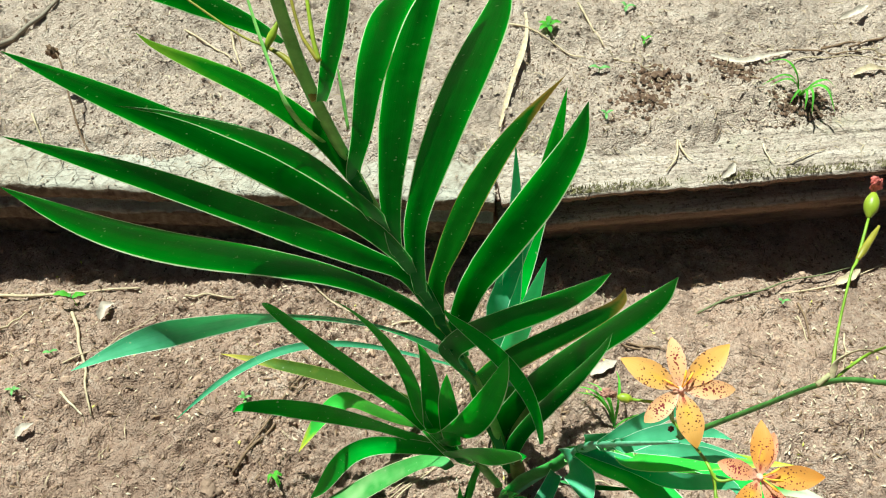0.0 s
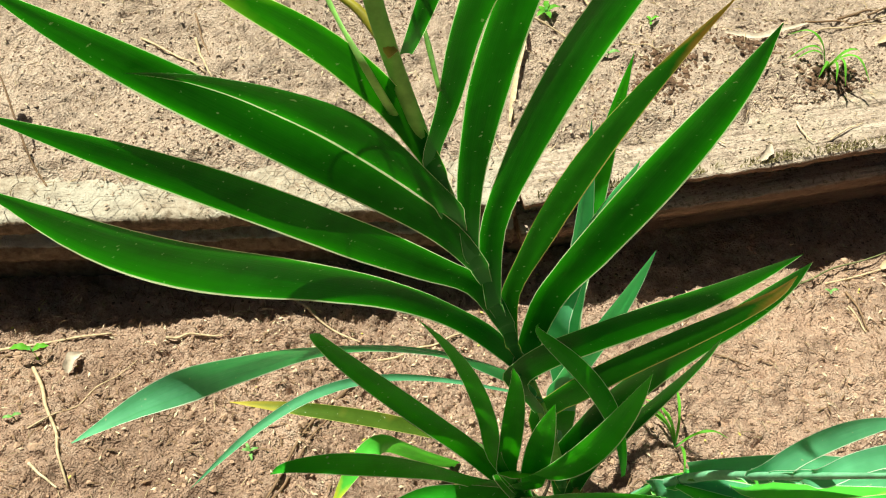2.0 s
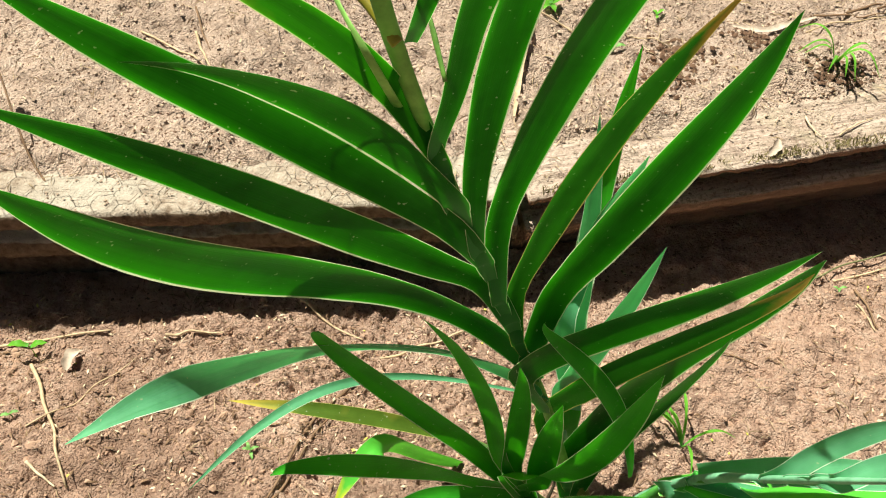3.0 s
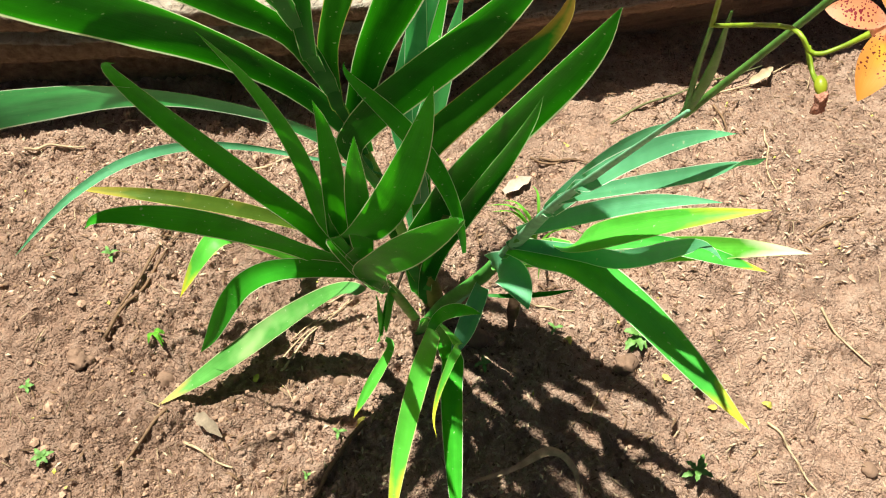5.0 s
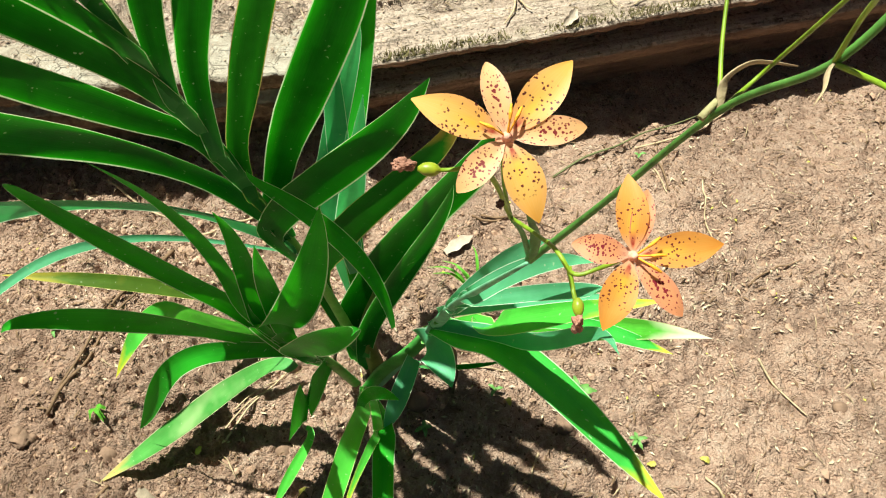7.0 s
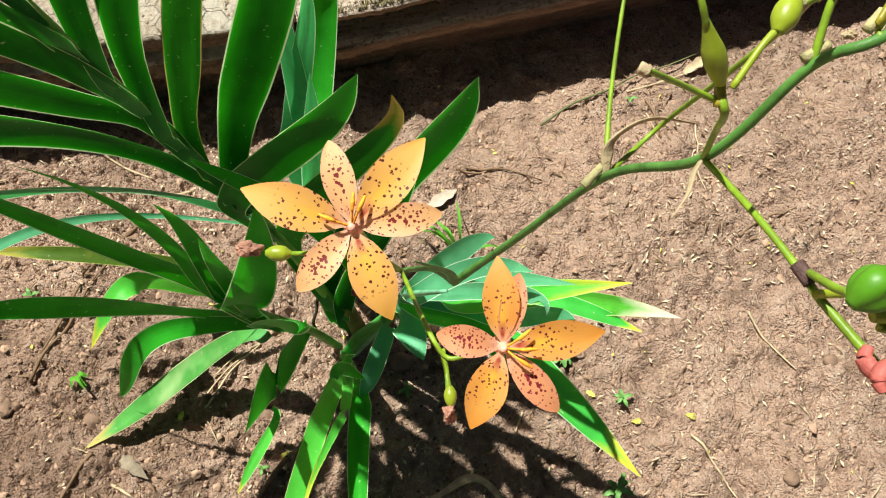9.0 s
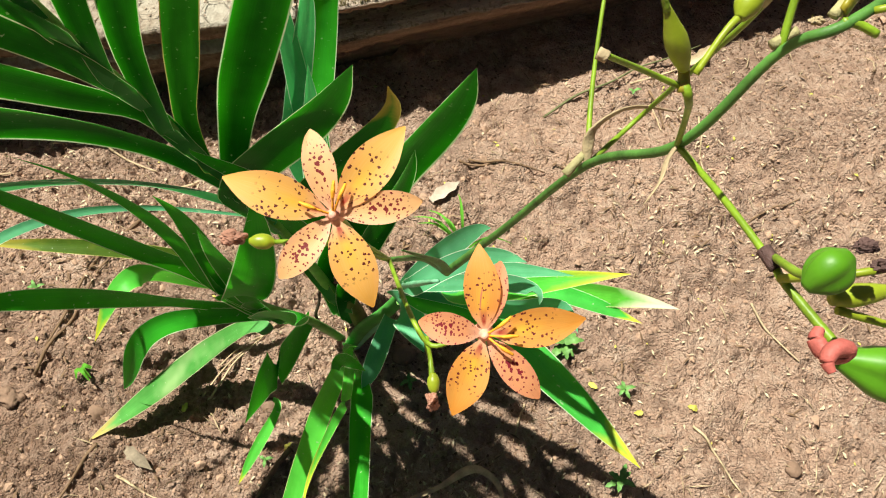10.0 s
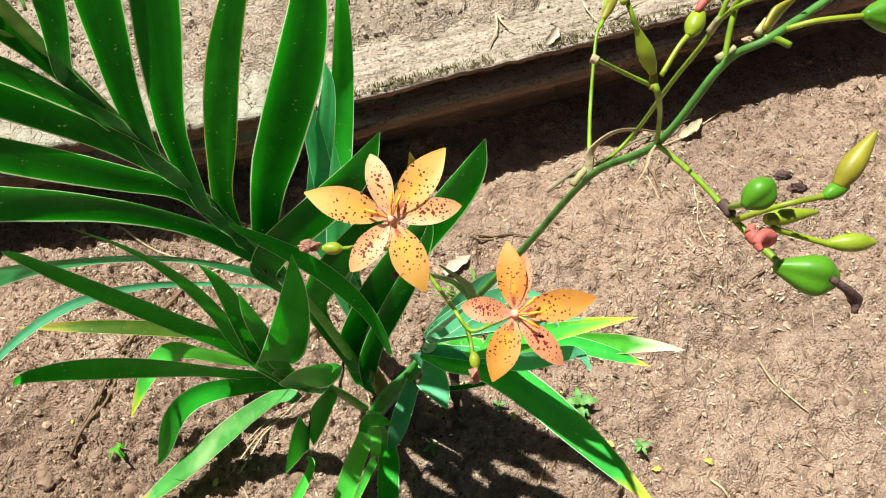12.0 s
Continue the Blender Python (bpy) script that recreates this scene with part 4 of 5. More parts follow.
# the forked branch that carries the two open flowers
tube("flower_stem", [(0.1402, 0.2615, 0.5973), (0.1304, 0.2473, 0.6389), (0.1198, 0.2281, 0.6778)], [0.00134, 0.00109, 0.00076], stalk_green, stalk, 8, 14)
tube("bract", [(0.1402, 0.2615, 0.5973), (0.1355, 0.2471, 0.6368), (0.1238, 0.2281, 0.6839)], [0.0024, 0.0022, 0.0004], stalk_green, stalk, 8, 14, 0.4)
tube("flower_stem", [(0.1198, 0.2281, 0.6778), (0.1137, 0.2192, 0.7070), (0.1097, 0.2113, 0.7363)], [0.00067, 0.00059, 0.00092], stem_lime, stalk, 8, 14)
tube("flower_stem", [(0.1198, 0.2281, 0.6778), (0.1260, 0.1989, 0.7064), (0.1308, 0.1905, 0.7060), (0.1370, 0.1905, 0.7085), (0.1436, 0.1907, 0.7148)], [0.00067, 0.00067, 0.00067, 0.00059, 0.00092], stem_lime, stalk, 8, 20)
tube("flower_stem", [(0.1298, 0.1925, 0.7064), (0.1310, 0.1870, 0.7034), (0.1313, 0.1810, 0.7043)], [0.00084, 0.00067, 0.00084], stem_lime, stalk, 8, 10)
bulb("ovary", (0.1315, 0.1833, 0.7054), (0.1317, 0.1785, 0.7033), [0.0006, 0.0014, 0.0016, 0.0013, 0.0006], bud_lime, stalk)
crumple("withered_flower", (0.1312, 0.1768, 0.7024), (0.0016, 0.0017, 0.0030), withered_brown, stalk, 3, "shrivelled brownish red spent flower")
tube("flower_stem", [(0.1198, 0.2281, 0.6778), (0.1065, 0.2096, 0.7251), (0.0939, 0.2097, 0.7260)], [0.00084, 0.00076, 0.00059], stem_lime, stalk, 8, 12)
bulb("ovary", (0.0942, 0.2097, 0.7259), (0.0881, 0.2097, 0.7266), [0.0006, 0.0017, 0.0019, 0.0016, 0.0006], bud_lime, stalk)
crumple("withered_flower", (0.0845, 0.2103, 0.7275), (0.0030, 0.0016, 0.0016), withered_brown, stalk, 9, "shrivelled brownish red spent flower")
crumple("withered_flower", (0.1094, 0.2001, 0.7246), (0.0010, 0.0010, 0.0014), withered_dark, stalk, 14)
# side branches
tube("branch", [(0.1691, 0.2252, 0.7339), (0.1714, 0.2445, 0.7409), (0.1751, 0.2655, 0.7516), (0.1782, 0.2726, 0.7521), (0.1842, 0.2931, 0.7552)], [0.00076, 0.00059, 0.00050, 0.00067, 0.00059], stem_lime, stalk, 8, 24)
bulb("bud", (0.1842, 0.2931, 0.7552), (0.1858, 0.3030, 0.7601), [0.0008, 0.0024, 0.0030, 0.0026, 0.0010], bud_lime, stalk)
bulb("bud", (0.1782, 0.2726, 0.7521), (0.1885, 0.2903, 0.7541), [0.0008, 0.0016, 0.0014, 0.0012, 0.0005], bud_olive, stalk)
crumple("withered_flower", (0.1862, 0.3062, 0.7624), (0.0022, 0.0018, 0.0032), withered_red, stalk, 21)
tube("branch", [(0.1691, 0.2252, 0.7339), (0.1844, 0.2390, 0.7355), (0.1840, 0.2219, 0.7763), (0.1879, 0.2167, 0.8002), (0.1933, 0.2248, 0.8134)], [0.00068, 0.00060, 0.00060, 0.00060, 0.00053], stem_lime, stalk, 8, 28)
tube("node_sheath", [(0.1873, 0.2168, 0.7986), (0.1882, 0.2162, 0.8032)], [0.00103, 0.00085], node_tan, stalk, 8, 8)
tube("branch", [(0.1880, 0.2165, 0.8015), (0.1898, 0.2113, 0.8116), (0.2015, 0.2108, 0.8171)], [0.00046, 0.00046, 0.00039], stem_lime, stalk, 8, 12)
tube("branch", [(0.1883, 0.2141, 0.8053), (0.1909, 0.2131, 0.8134), (0.1967, 0.2170, 0.8160)], [0.00039, 0.00091, 0.00026], bud_lime, stalk, 8, 12)
tube("bract", [(0.1691, 0.2252, 0.7339), (0.1698, 0.2306, 0.7396), (0.1761, 0.2354, 0.7411), (0.1833, 0.2382, 0.7394), (0.1908, 0.2360, 0.7403)], [0.0009, 0.0018, 0.0015, 0.0009, 0.0004], papery_tan, stalk, 8, 24, 0.25, "dry papery tan bract")
tube("node_sheath", [(0.1639, 0.2234, 0.7327), (0.1684, 0.2275, 0.7354)], [0.00126, 0.00096], node_tan, stalk, 8, 8)
# bud cluster above the second joint
tube("branch", [(0.1776, 0.2049, 0.7730), (0.1738, 0.1995, 0.7901), (0.1683, 0.1908, 0.8064), (0.1670, 0.1924, 0.8091)], [0.00065, 0.00057, 0.00065, 0.00093], stem_lime, stalk, 8, 18)
tube("node_sheath", [(0.1671, 0.1910, 0.8081), (0.1671, 0.1947, 0.8105)], [0.00105, 0.00081], bud_olive, stalk, 8, 8)
tube("branch", [(0.1662, 0.1918, 0.8087), (0.1603, 0.1908, 0.8133), (0.1523, 0.1868, 0.8219)], [0.00051, 0.00045, 0.00045], stem_lime, stalk, 8, 14)
tube("stub", [(0.1527, 0.1865, 0.8217), (0.1514, 0.1871, 0.8220)], [0.00088, 0.00088], papery_tan, stalk, 8, 6)
bulb("bud", (0.1668, 0.1931, 0.8107), (0.1622, 0.1966, 0.8204), [0.00078, 0.00156, 0.00171, 0.00109, 0.00047], bud_lime, stalk)
tube("branch", [(0.1624, 0.1960, 0.8198), (0.1608, 0.1981, 0.8233), (0.1587, 0.2052, 0.8262)], [0.00052, 0.00052, 0.00065], stem_lime, stalk, 8, 12)
bulb("bud", (0.1592, 0.1981, 0.8252), (0.1600, 0.2073, 0.8262), [0.00062, 0.00124, 0.00139, 0.00108, 0.00046], bud_lime, stalk)
tube("branch", [(0.1685, 0.1926, 0.8104), (0.1725, 0.1973, 0.8139), (0.1755, 0.2002, 0.8148)], [0.00054, 0.00054, 0.00067], bud_lime, stalk, 8, 14)
bulb("bud", (0.1748, 0.1991, 0.8147), (0.1781, 0.2047, 0.8168), [0.00081, 0.00178, 0.00202, 0.00162, 0.00073], bud_lime, stalk)
tube("withered_flower", [(0.1765, 0.2029, 0.8177), (0.1797, 0.2068, 0.8186), (0.1838, 0.2088, 0.8189), (0.1867, 0.2108, 0.8200)], [0.00082, 0.00156, 0.00123, 0.00049], withered_red, stalk, 9, 18, 0.8, "orange red withered flower tube")
tube("bract", [(0.1776, 0.2049, 0.7730), (0.1750, 0.2012, 0.7735), (0.1728, 0.1962, 0.7738), (0.1691, 0.1913, 0.7743)], [0.00113, 0.00103, 0.00066, 0.00028], papery_tan, stalk, 6, 18, 0.3, "dry shrivelled bract")
# third joint and above
tube("node_sheath", [(0.1858, 0.2058, 0.8007), (0.1900, 0.2077, 0.8021)], [0.00098, 0.00086], node_tan, stalk, 8, 8)
tube("branch", [(0.1872, 0.2048, 0.8001), (0.1890, 0.2116, 0.8071), (0.1909, 0.2155, 0.8124), (0.1925, 0.2205, 0.8171)], [0.00069, 0.00069, 0.00062, 0.00055], stem_lime, stalk, 8, 16)
crumple("bract", (0.1922, 0.2075, 0.8046), (0.00116, 0.00058, 0.00058), papery_tan, stalk, 31, "dry papery bract")
tube("node_sheath", [(0.1921, 0.2045, 0.8090), (0.1945, 0.2070, 0.8107)], [0.00098, 0.00082], node_tan, stalk, 8, 8)
tube("bract", [(0.1936, 0.2048, 0.8094), (0.1967, 0.2084, 0.8113), (0.2012, 0.2106, 0.8136)], [0.00179, 0.00239, 0.00045], bud_olive, stalk, 8, 14, 0.4)
tube("stub", [(0.1935, 0.2037, 0.8087), (0.1962, 0.2033, 0.8085), (0.1992, 0.2021, 0.8076)], [0.00082, 0.00074, 0.00074], stem_lime, stalk, 8, 10)
tube("branch", [(0.1985, 0.2051, 0.8096), (0.2044, 0.2044, 0.8122), (0.2159, 0.2062, 0.8113)], [0.00064, 0.00064, 0.00064], bud_lime, stalk, 8, 14)
bulb("pod", (0.2148, 0.2058, 0.8117), (0.2322, 0.2108, 0.8076), [0.00096, 0.00351, 0.00478, 0.00446, 0.00143], pod_green, stalk, "plump green seed pod", 0.22)
# hanging branch with pods
tube("branch", [(0.1776, 0.2049, 0.7730), (0.1799, 0.1863, 0.7843), (0.1837, 0.1722, 0.7886), (0.1840, 0.1674, 0.7910), (0.1890, 0.1550, 0.7936)], [0.00068, 0.00065, 0.00068, 0.00076, 0.00076], stem_lime, stalk, 8, 28)
tube("node_sheath", [(0.1822, 0.1742, 0.7899), (0.1835, 0.1707, 0.7901)], [0.00125, 0.00118], withered_dark, stalk, 8, 8)
tube("branch", [(0.1838, 0.1732, 0.7892), (0.1799, 0.1640, 0.8032), (0.1783, 0.1602, 0.8097)], [0.00065, 0.00065, 0.00065], stem_lime, stalk, 8, 10)
bulb("pod", (0.1765, 0.1577, 0.8117), (0.1819, 0.1610, 0.8145), [0.00083, 0.00249, 0.00315, 0.00282, 0.00100], pod_green, stalk, "glossy round green seed pod", 0.22)
crumple("withered_flower", (0.1839, 0.1618, 0.8152), (0.00150, 0.00083, 0.00075), withered_dark, stalk, 41, "blackish dried flower remnant")
crumple("withered_flower", (0.1861, 0.1594, 0.8143), (0.00150, 0.00083, 0.00100), withered_dark, stalk, 44)
tube("branch", [(0.1832, 0.1683, 0.7914), (0.1876, 0.1638, 0.8023), (0.1972, 0.1649, 0.8035)], [0.00073, 0.00059, 0.00066], bud_lime, stalk, 8, 14)
bulb("ovary", (0.1965, 0.1646, 0.8035), (0.2014, 0.1668, 0.8043), [0.00070, 0.00139, 0.00157, 0.00148, 0.00122], pod_green, stalk)
bulb("bud", (0.1995, 0.1662, 0.8044), (0.2068, 0.1738, 0.8117), [0.00123, 0.00228, 0.00219, 0.00140, 0.00035], bud_olive, stalk, "long olive yellow closed bud")
bulb("bud", (0.1830, 0.1591, 0.8050), (0.1939, 0.1605, 0.8046), [0.00102, 0.00161, 0.00144, 0.00093, 0.00034], bud_lime, stalk)
spent, across_v, up_v, out_v = (np.array(v) for v in ((0.1757, 0.1491, 0.8166), (0.9980, -0.0635, -0.0047), (0.0501, 0.8271, 0.5559), (-0.0305, -0.5421, 0.8397)))
tube("withered_flower", [spent + across_v * (0.0013 * math.cos(a)) + up_v * (0.0010 * math.sin(a) - 0.0003 * k) + out_v * (0.0005 * k - 0.0015)
                         for k, a in enumerate(2.2 + 0.9 * i for i in range(10))],
     [0.0008, 0.0013, 0.0015, 0.0015, 0.0014, 0.0012, 0.0006], withered_red, stalk, 10, 70, 0.8, "coiled pinkish red spent flower")
tube("branch", [(0.1841, 0.1578, 0.8039), (0.1918, 0.1569, 0.8009), (0.1967, 0.1554, 0.8003)], [0.00065, 0.00057, 0.00071], bud_lime, stalk, 8, 14)
bulb("bud", (0.1958, 0.1557, 0.8005), (0.2043, 0.1546, 0.8018), [0.00078, 0.00156, 0.00182, 0.00156, 0.00052], bud_lime, stalk)
bulb("pod", (0.1861, 0.1536, 0.7966), (0.1976, 0.1505, 0.7954), [0.00130, 0.00268, 0.00398, 0.00415, 0.00199], pod_green, stalk, "large glossy green seed pod", 0.24)
tube("withered_flower", [(0.1923, 0.1459, 0.8037), (0.1953, 0.1444, 0.8021), (0.1979, 0.1437, 0.7990), (0.1975, 0.1416, 0.7978)], [0.00077, 0.00095, 0.00138, 0.00069], withered_dark, stalk, 8, 16, 0.8, "black dried flower remnant")

# ---- flower branches at the top of the tall fan ----
tube("branch", [(-0.1017, 0.4406, 0.6442), (-0.1197, 0.4561, 0.6581), (-0.1368, 0.4625, 0.6647), (-0.1574, 0.4669, 0.6699), (-0.2069, 0.4851, 0.6886)], [0.00336, 0.00252, 0.00118, 0.00084, 0.00067], bud_olive, lily_a, 8, 24)
tube("bract", [(-0.1373, 0.4574, 0.6658), (-0.1331, 0.4641, 0.6734), (-0.1292, 0.4735, 0.6808)], [0.0016, 0.0028, 0.0006], bud_lime, lily_a, 8, 14, 0.4)
tube("bract", [(-0.0992, 0.4721, 0.5584), (-0.1107, 0.4221, 0.6452), (-0.1330, 0.4493, 0.6692), (-0.1582, 0.4902, 0.7044)], [0.0030, 0.0022, 0.0018, 0.0010], sheath_green, lily_a, 8, 20, 0.3)
tube("branch", [(-0.0857, 0.4126, 0.7022), (-0.0928, 0.4182, 0.7074), (-0.1000, 0.4264, 0.7146), (-0.1147, 0.4554, 0.7394)], [0.00168, 0.00118, 0.00101, 0.00084], bud_olive, lily_a, 8, 14)
tube("branch", [(-0.0857, 0.4126, 0.7022), (-0.0917, 0.4246, 0.7125), (-0.1027, 0.4565, 0.7393)], [0.00151, 0.00134, 0.00101], bud_lime, lily_a, 8, 14)
tube("bract", [(-0.0785, 0.4285, 0.6325), (-0.0848, 0.4450, 0.6464), (-0.0904, 0.4588, 0.6580)], [0.0012, 0.0016, 0.0005], stem_green, lily_a, 8, 12, 0.4)

# ---- small plants, stones and sticks on the ground ----
twig_brown = plain("twig_brown", (0.20, 0.125, 0.075), 0.85, 0.4, 120, 0.2, 0.6)
straw_tan = plain("straw_tan", (0.50, 0.38, 0.24), 0.75, 0.35, 120, 0.25, 0.4)
straw_green = plain("straw_green", (0.15, 0.16, 0.07), 0.7, 0.35, 120, 0.25, 0.4)
dry_leaf_grey = plain("dry_leaf_grey", (0.25, 0.20, 0.145), 0.85, 0.4, 90, 0.2, 0.6)
dry_leaf_pale = plain("dry_leaf_pale", (0.48, 0.39, 0.31), 0.8, 0.3, 90, 0.2, 0.5)
stone_red = plain("stone_red", (0.22, 0.14, 0.098), 0.9, 0.35, 80, 0.2, 0.8)
clod_soil = plain("clod_soil", (0.42, 0.275, 0.195), 0.95, 0.35, 90, 0.1, 1.0)
bed_clod = plain("bed_clod", (0.48, 0.365, 0.28), 0.95, 0.35, 90, 0.1, 1.0)
crumb_dark = plain("crumb_dark", (0.15, 0.09, 0.06), 0.95, 0.4, 150, 0.1, 0.8)
husk_pale = plain("husk_pale", (0.62, 0.50, 0.34), 0.8, 0.3, 200, 0.2, 0.4)
weed_green = plain("weed_green", (0.13, 0.28, 0.065), 0.55, 0.35, 120, 0.35, 0.3)
fallen_yellow = plain("fallen_yellow", (0.55, 0.50, 0.10), 0.6, 0.25, 120, 0.3, 0.3)
wire_rust = plain("wire_rust", (0.36, 0.30, 0.24), 0.6, 0.4, 300, 0.4, 0.3)


def level(x, y):
    """The soil's height, on the bed or in front of it."""
    on_bed = float(y) > float(edge_y(np.array(x))) + 0.0
    f = bed_z if on_bed else ground_z
    z = float(f(np.array([float(x)]), np.array([float(y)]))[0])
    return max(z, 0.128) if on_bed and float(y) < float(edge_y(np.array(x))) + 0.15 else z


def rod(name, ends, radius, mat, label, bow=0.02, seed=0, lift=0.0, taper=0.5, group="sticks on the soil", category="stick"):
    """A stick or straw lying along the soil between two places, a little crooked."""
    rng = random.Random(seed)
    (x0, y0), (x1, y1) = ends
    length = math.hypot(x1 - x0, y1 - y0)
    pts = []
    side = rng.choice((-1, 1)) * bow
    for k in range(6):
        u = k / 5
        w = side * math.sin(math.pi * u) * length + rng.uniform(-0.012, 0.012) * length
        x = x0 + (x1 - x0) * u - (y1 - y0) / length * w
        y = y0 + (y1 - y0) * u + (x1 - x0) / length * w
        pts.append((x, y, level(x, y) + radius * 0.8 + 0.002 + lift * u))
    ob = tube(name, pts, [radius, radius * (1 + taper) / 2, radius * taper], mat, None, 7, 22)
    return tagged(ob, label, category, group)


def lump(name, x, y, size, mat, label, category, seed, flat=0.7, rough=0.25, group=""):
    bm = bmesh.new()
    bmesh.ops.create_icosphere(bm, subdivisions=3, radius=1.0)
    z = level(x, y)
    for v in bm.verts:
        q = v.co * 1.3 + Vector((seed * 3.7, 0, 0))
        f = 1 + rough * noise.noise(q) + rough * 0.6 * noise.noise(q * 2.9)
        v.co = Vector((x, y, z + size * flat * 0.22)) + Vector((v.co.x, v.co.y * 0.9, v.co.z * flat)) * (size * f)
    me = bpy.data.meshes.new(name)
    bm.to_mesh(me)
    bm.free()
    me.polygons.foreach_set("use_smooth", np.ones(len(me.polygons), dtype=bool))
    me.materials.append(mat)
    return tagged(new(name, me), label, category, group)


def blade(name, pts, width, mat, label, category, parent=None, face=(0, 0, 1), group="", gutter=0.2, curl=0.0):
    """A dry or green blade along a few places; a loose one lies at heights over the soil."""
    if parent is None:
        pts = [(x, y, z + level(x, y) + 0.002) for x, y, z in pts]
    P = spline(pts, 20)
    T = np.gradient(P, axis=0)
    T /= np.linalg.norm(T, axis=1)[:, None]
    F = np.array(face, float)
    V, UVs, Fc = [], [], []
    for i in range(20):
        v = i / 19
        N = F - T[i] * (F @ T[i])
        N /= np.linalg.norm(N)
        S = np.cross(T[i], N)
        a = curl * (v - 0.3)
        S, N = S * math.cos(a) + N * math.sin(a), N * math.cos(a) - S * math.sin(a)
        half = 0.5 * width * max(0.06, math.sin(math.pi * min(1, 0.12 + 0.88 * v)) ** 0.8) * (1 + 0.16 * math.sin(17 * v + 60 * P[0][0]))
        for k in range(5):
            s = -1 + k / 2
            V.append(P[i] + S * (half * s) + N * (half * gutter * s * s))
            UVs.append((k / 4, v))
    for i in range(19):
        for k in range(4):
            q = i * 5 + k
            Fc.append((q, q + 1, q + 6, q + 5))
    ob = link_mesh(name, V, Fc, mat, parent, UVs)
    return tagged(ob, label, category, group)


def seedling(x, y, leaves, size, label, seed, height=0.012, mat=None):
    """A little weed: a thin stem with a few small rounded leaves."""
    rng = random.Random(seed)
    mat = mat or weed_green
    z = level(x, y)
    w = thing("seedling", label, "weed", "weeds in the soil")
    tube("stem", [(x, y, z - 0.004), (x + 0.001, y, z + height * 0.5), (x, y - 0.001, z + height)], [0.0008, 0.0007, 0.0005], mat, w, 6, 8)
    for k in range(leaves):
        a = rng.uniform(0, 0.6) + 2 * math.pi * k / leaves
        r = size * rng.uniform(0.7, 1.15)
        h = z + height * rng.uniform(0.4, 1.0)
        d = np.array((math.cos(a), math.sin(a), 0))
        base = np.array((x, y, h))
        blade("leaf", [base, base + d * r * 0.5 + np.array((0, 0, r * 0.25)), base + d * r + np.array((0, 0, r * 0.1))], size * 0.38, mat, "", "", w)
    return w


def grass_tuft(x, y, blades, length, label, seed):
    rng = random.Random(seed)
    z = level(x, y)
    w = thing("grass_tuft", label, "weed", "weeds in the soil")
    for k in range(blades):
        a = rng.uniform(0, 2 * math.pi)
        r = length * rng.uniform(0.6, 1.1)
        d = np.array((math.cos(a), math.sin(a), 0))
        b0 = np.array((x, y, z - 0.002))
        blade("leaf", [b0, b0 + d * r * 0.25 + np.array((0, 0, r * 0.55)), b0 + d * r * 0.6 + np.array((0, 0, r * 0.72)), b0 + d * r + np.array((0, 0, r * 0.4))],
              0.0034 if length > 0.07 else 0.0045, leaf_fresh, "", "", w, face=(d[0] * 0.3, d[1] * 0.3, 1))
    return w


leaf_fresh = leaf_material("leaf_fresh", (0.10, 0.34, 0.03), (0.16, 0.44, 0.05), (0.25, 0.6, 0.05), (0.3, 0.55, 0.1), glow_mid=0.3)

# stones and clods by the plants
lump("stone", 0.115, 0.442, 0.0135, stone_red, "rounded brown stone at the foot of the lilies", "stone", 1, 0.8, 0.12, "stones")
lump("stone", -0.029, 0.390, 0.0115, stone_red, "small round soil-brown stone", "stone", 2, 0.75, 0.15, "stones")
lump("stone", -0.217, 0.389, 0.0120, stone_red, "smooth pale brown stone in the soil", "stone", 3, 0.6, 0.22, "stones")
lump("soil_clod", -0.312, 0.410, 0.0085, stone_red, "broken lump of dry soil", "soil clod", 4, 0.8, 0.4, "soil clods")
lump("soil_clod", -0.296, 0.403, 0.0062, stone_red, "broken lump of dry soil", "soil clod", 5, 0.7, 0.4, "soil clods")
lump("soil_clod", 0.279, 0.416, 0.0145, stone_red, "cracked lump of dry soil", "soil clod", 6, 0.6, 0.65, "soil clods")
lump("stone", 0.598, 0.437, 0.0085, stone_red, "small brown pebble on bare soil", "stone", 7, 0.7, 0.2, "stones")
lump("stone", 0.523, 0.307, 0.0090, stone_red, "small dark pebble on bare soil", "stone", 8, 0.6, 0.2, "stones")
lump("soil_clod", -0.305, 0.402, 0.0105, stone_red, "lump of dry soil", "soil clod", 9, 0.6, 0.6, "soil clods")
# sticks and straws in front of the timbers
rod("stick", ((-0.188, 0.655), (-0.274, 0.457)), 0.0026, twig_brown, "thin brown stick on the soil", 0.02, 1)
rod("stick", ((-0.002, 0.338), (-0.055, 0.251)), 0.0032, twig_brown, "short rough brown stick on the soil", 0.03, 2)
rod("stick", ((-0.204, 0.349), (-0.247, 0.285)), 0.0022, twig_brown, "thin brown stick on the soil", 0.03, 3)
rod("stick", ((-0.185, 0.320), (-0.130, 0.290)), 0.0018, straw_tan, "dry straw on the soil", 0.02, 4)
rod("stick", ((0.424, 0.355), (0.467, 0.287)), 0.0016, straw_tan, "pale dry straw on the soil", 0.02, 5)
rod("stick", ((0.515, 0.498), (0.555, 0.426)), 0.0016, straw_tan, "pale dry straw on the soil", 0.02, 6)
rod("stick", ((0.442, 0.793), (0.447, 0.742)), 0.0014, straw_tan, "pale dry straw on the soil", 0.02, 7)
rod("stick", ((0.499, 0.762), (0.491, 0.658)), 0.0013, straw_tan, "pale dry straw on the soil", 0.04, 8)
rod("stick", ((0.399, 0.248), (0.478, 0.266)), 0.0017, twig_brown, "thin crooked stick on the soil", 0.05, 9)
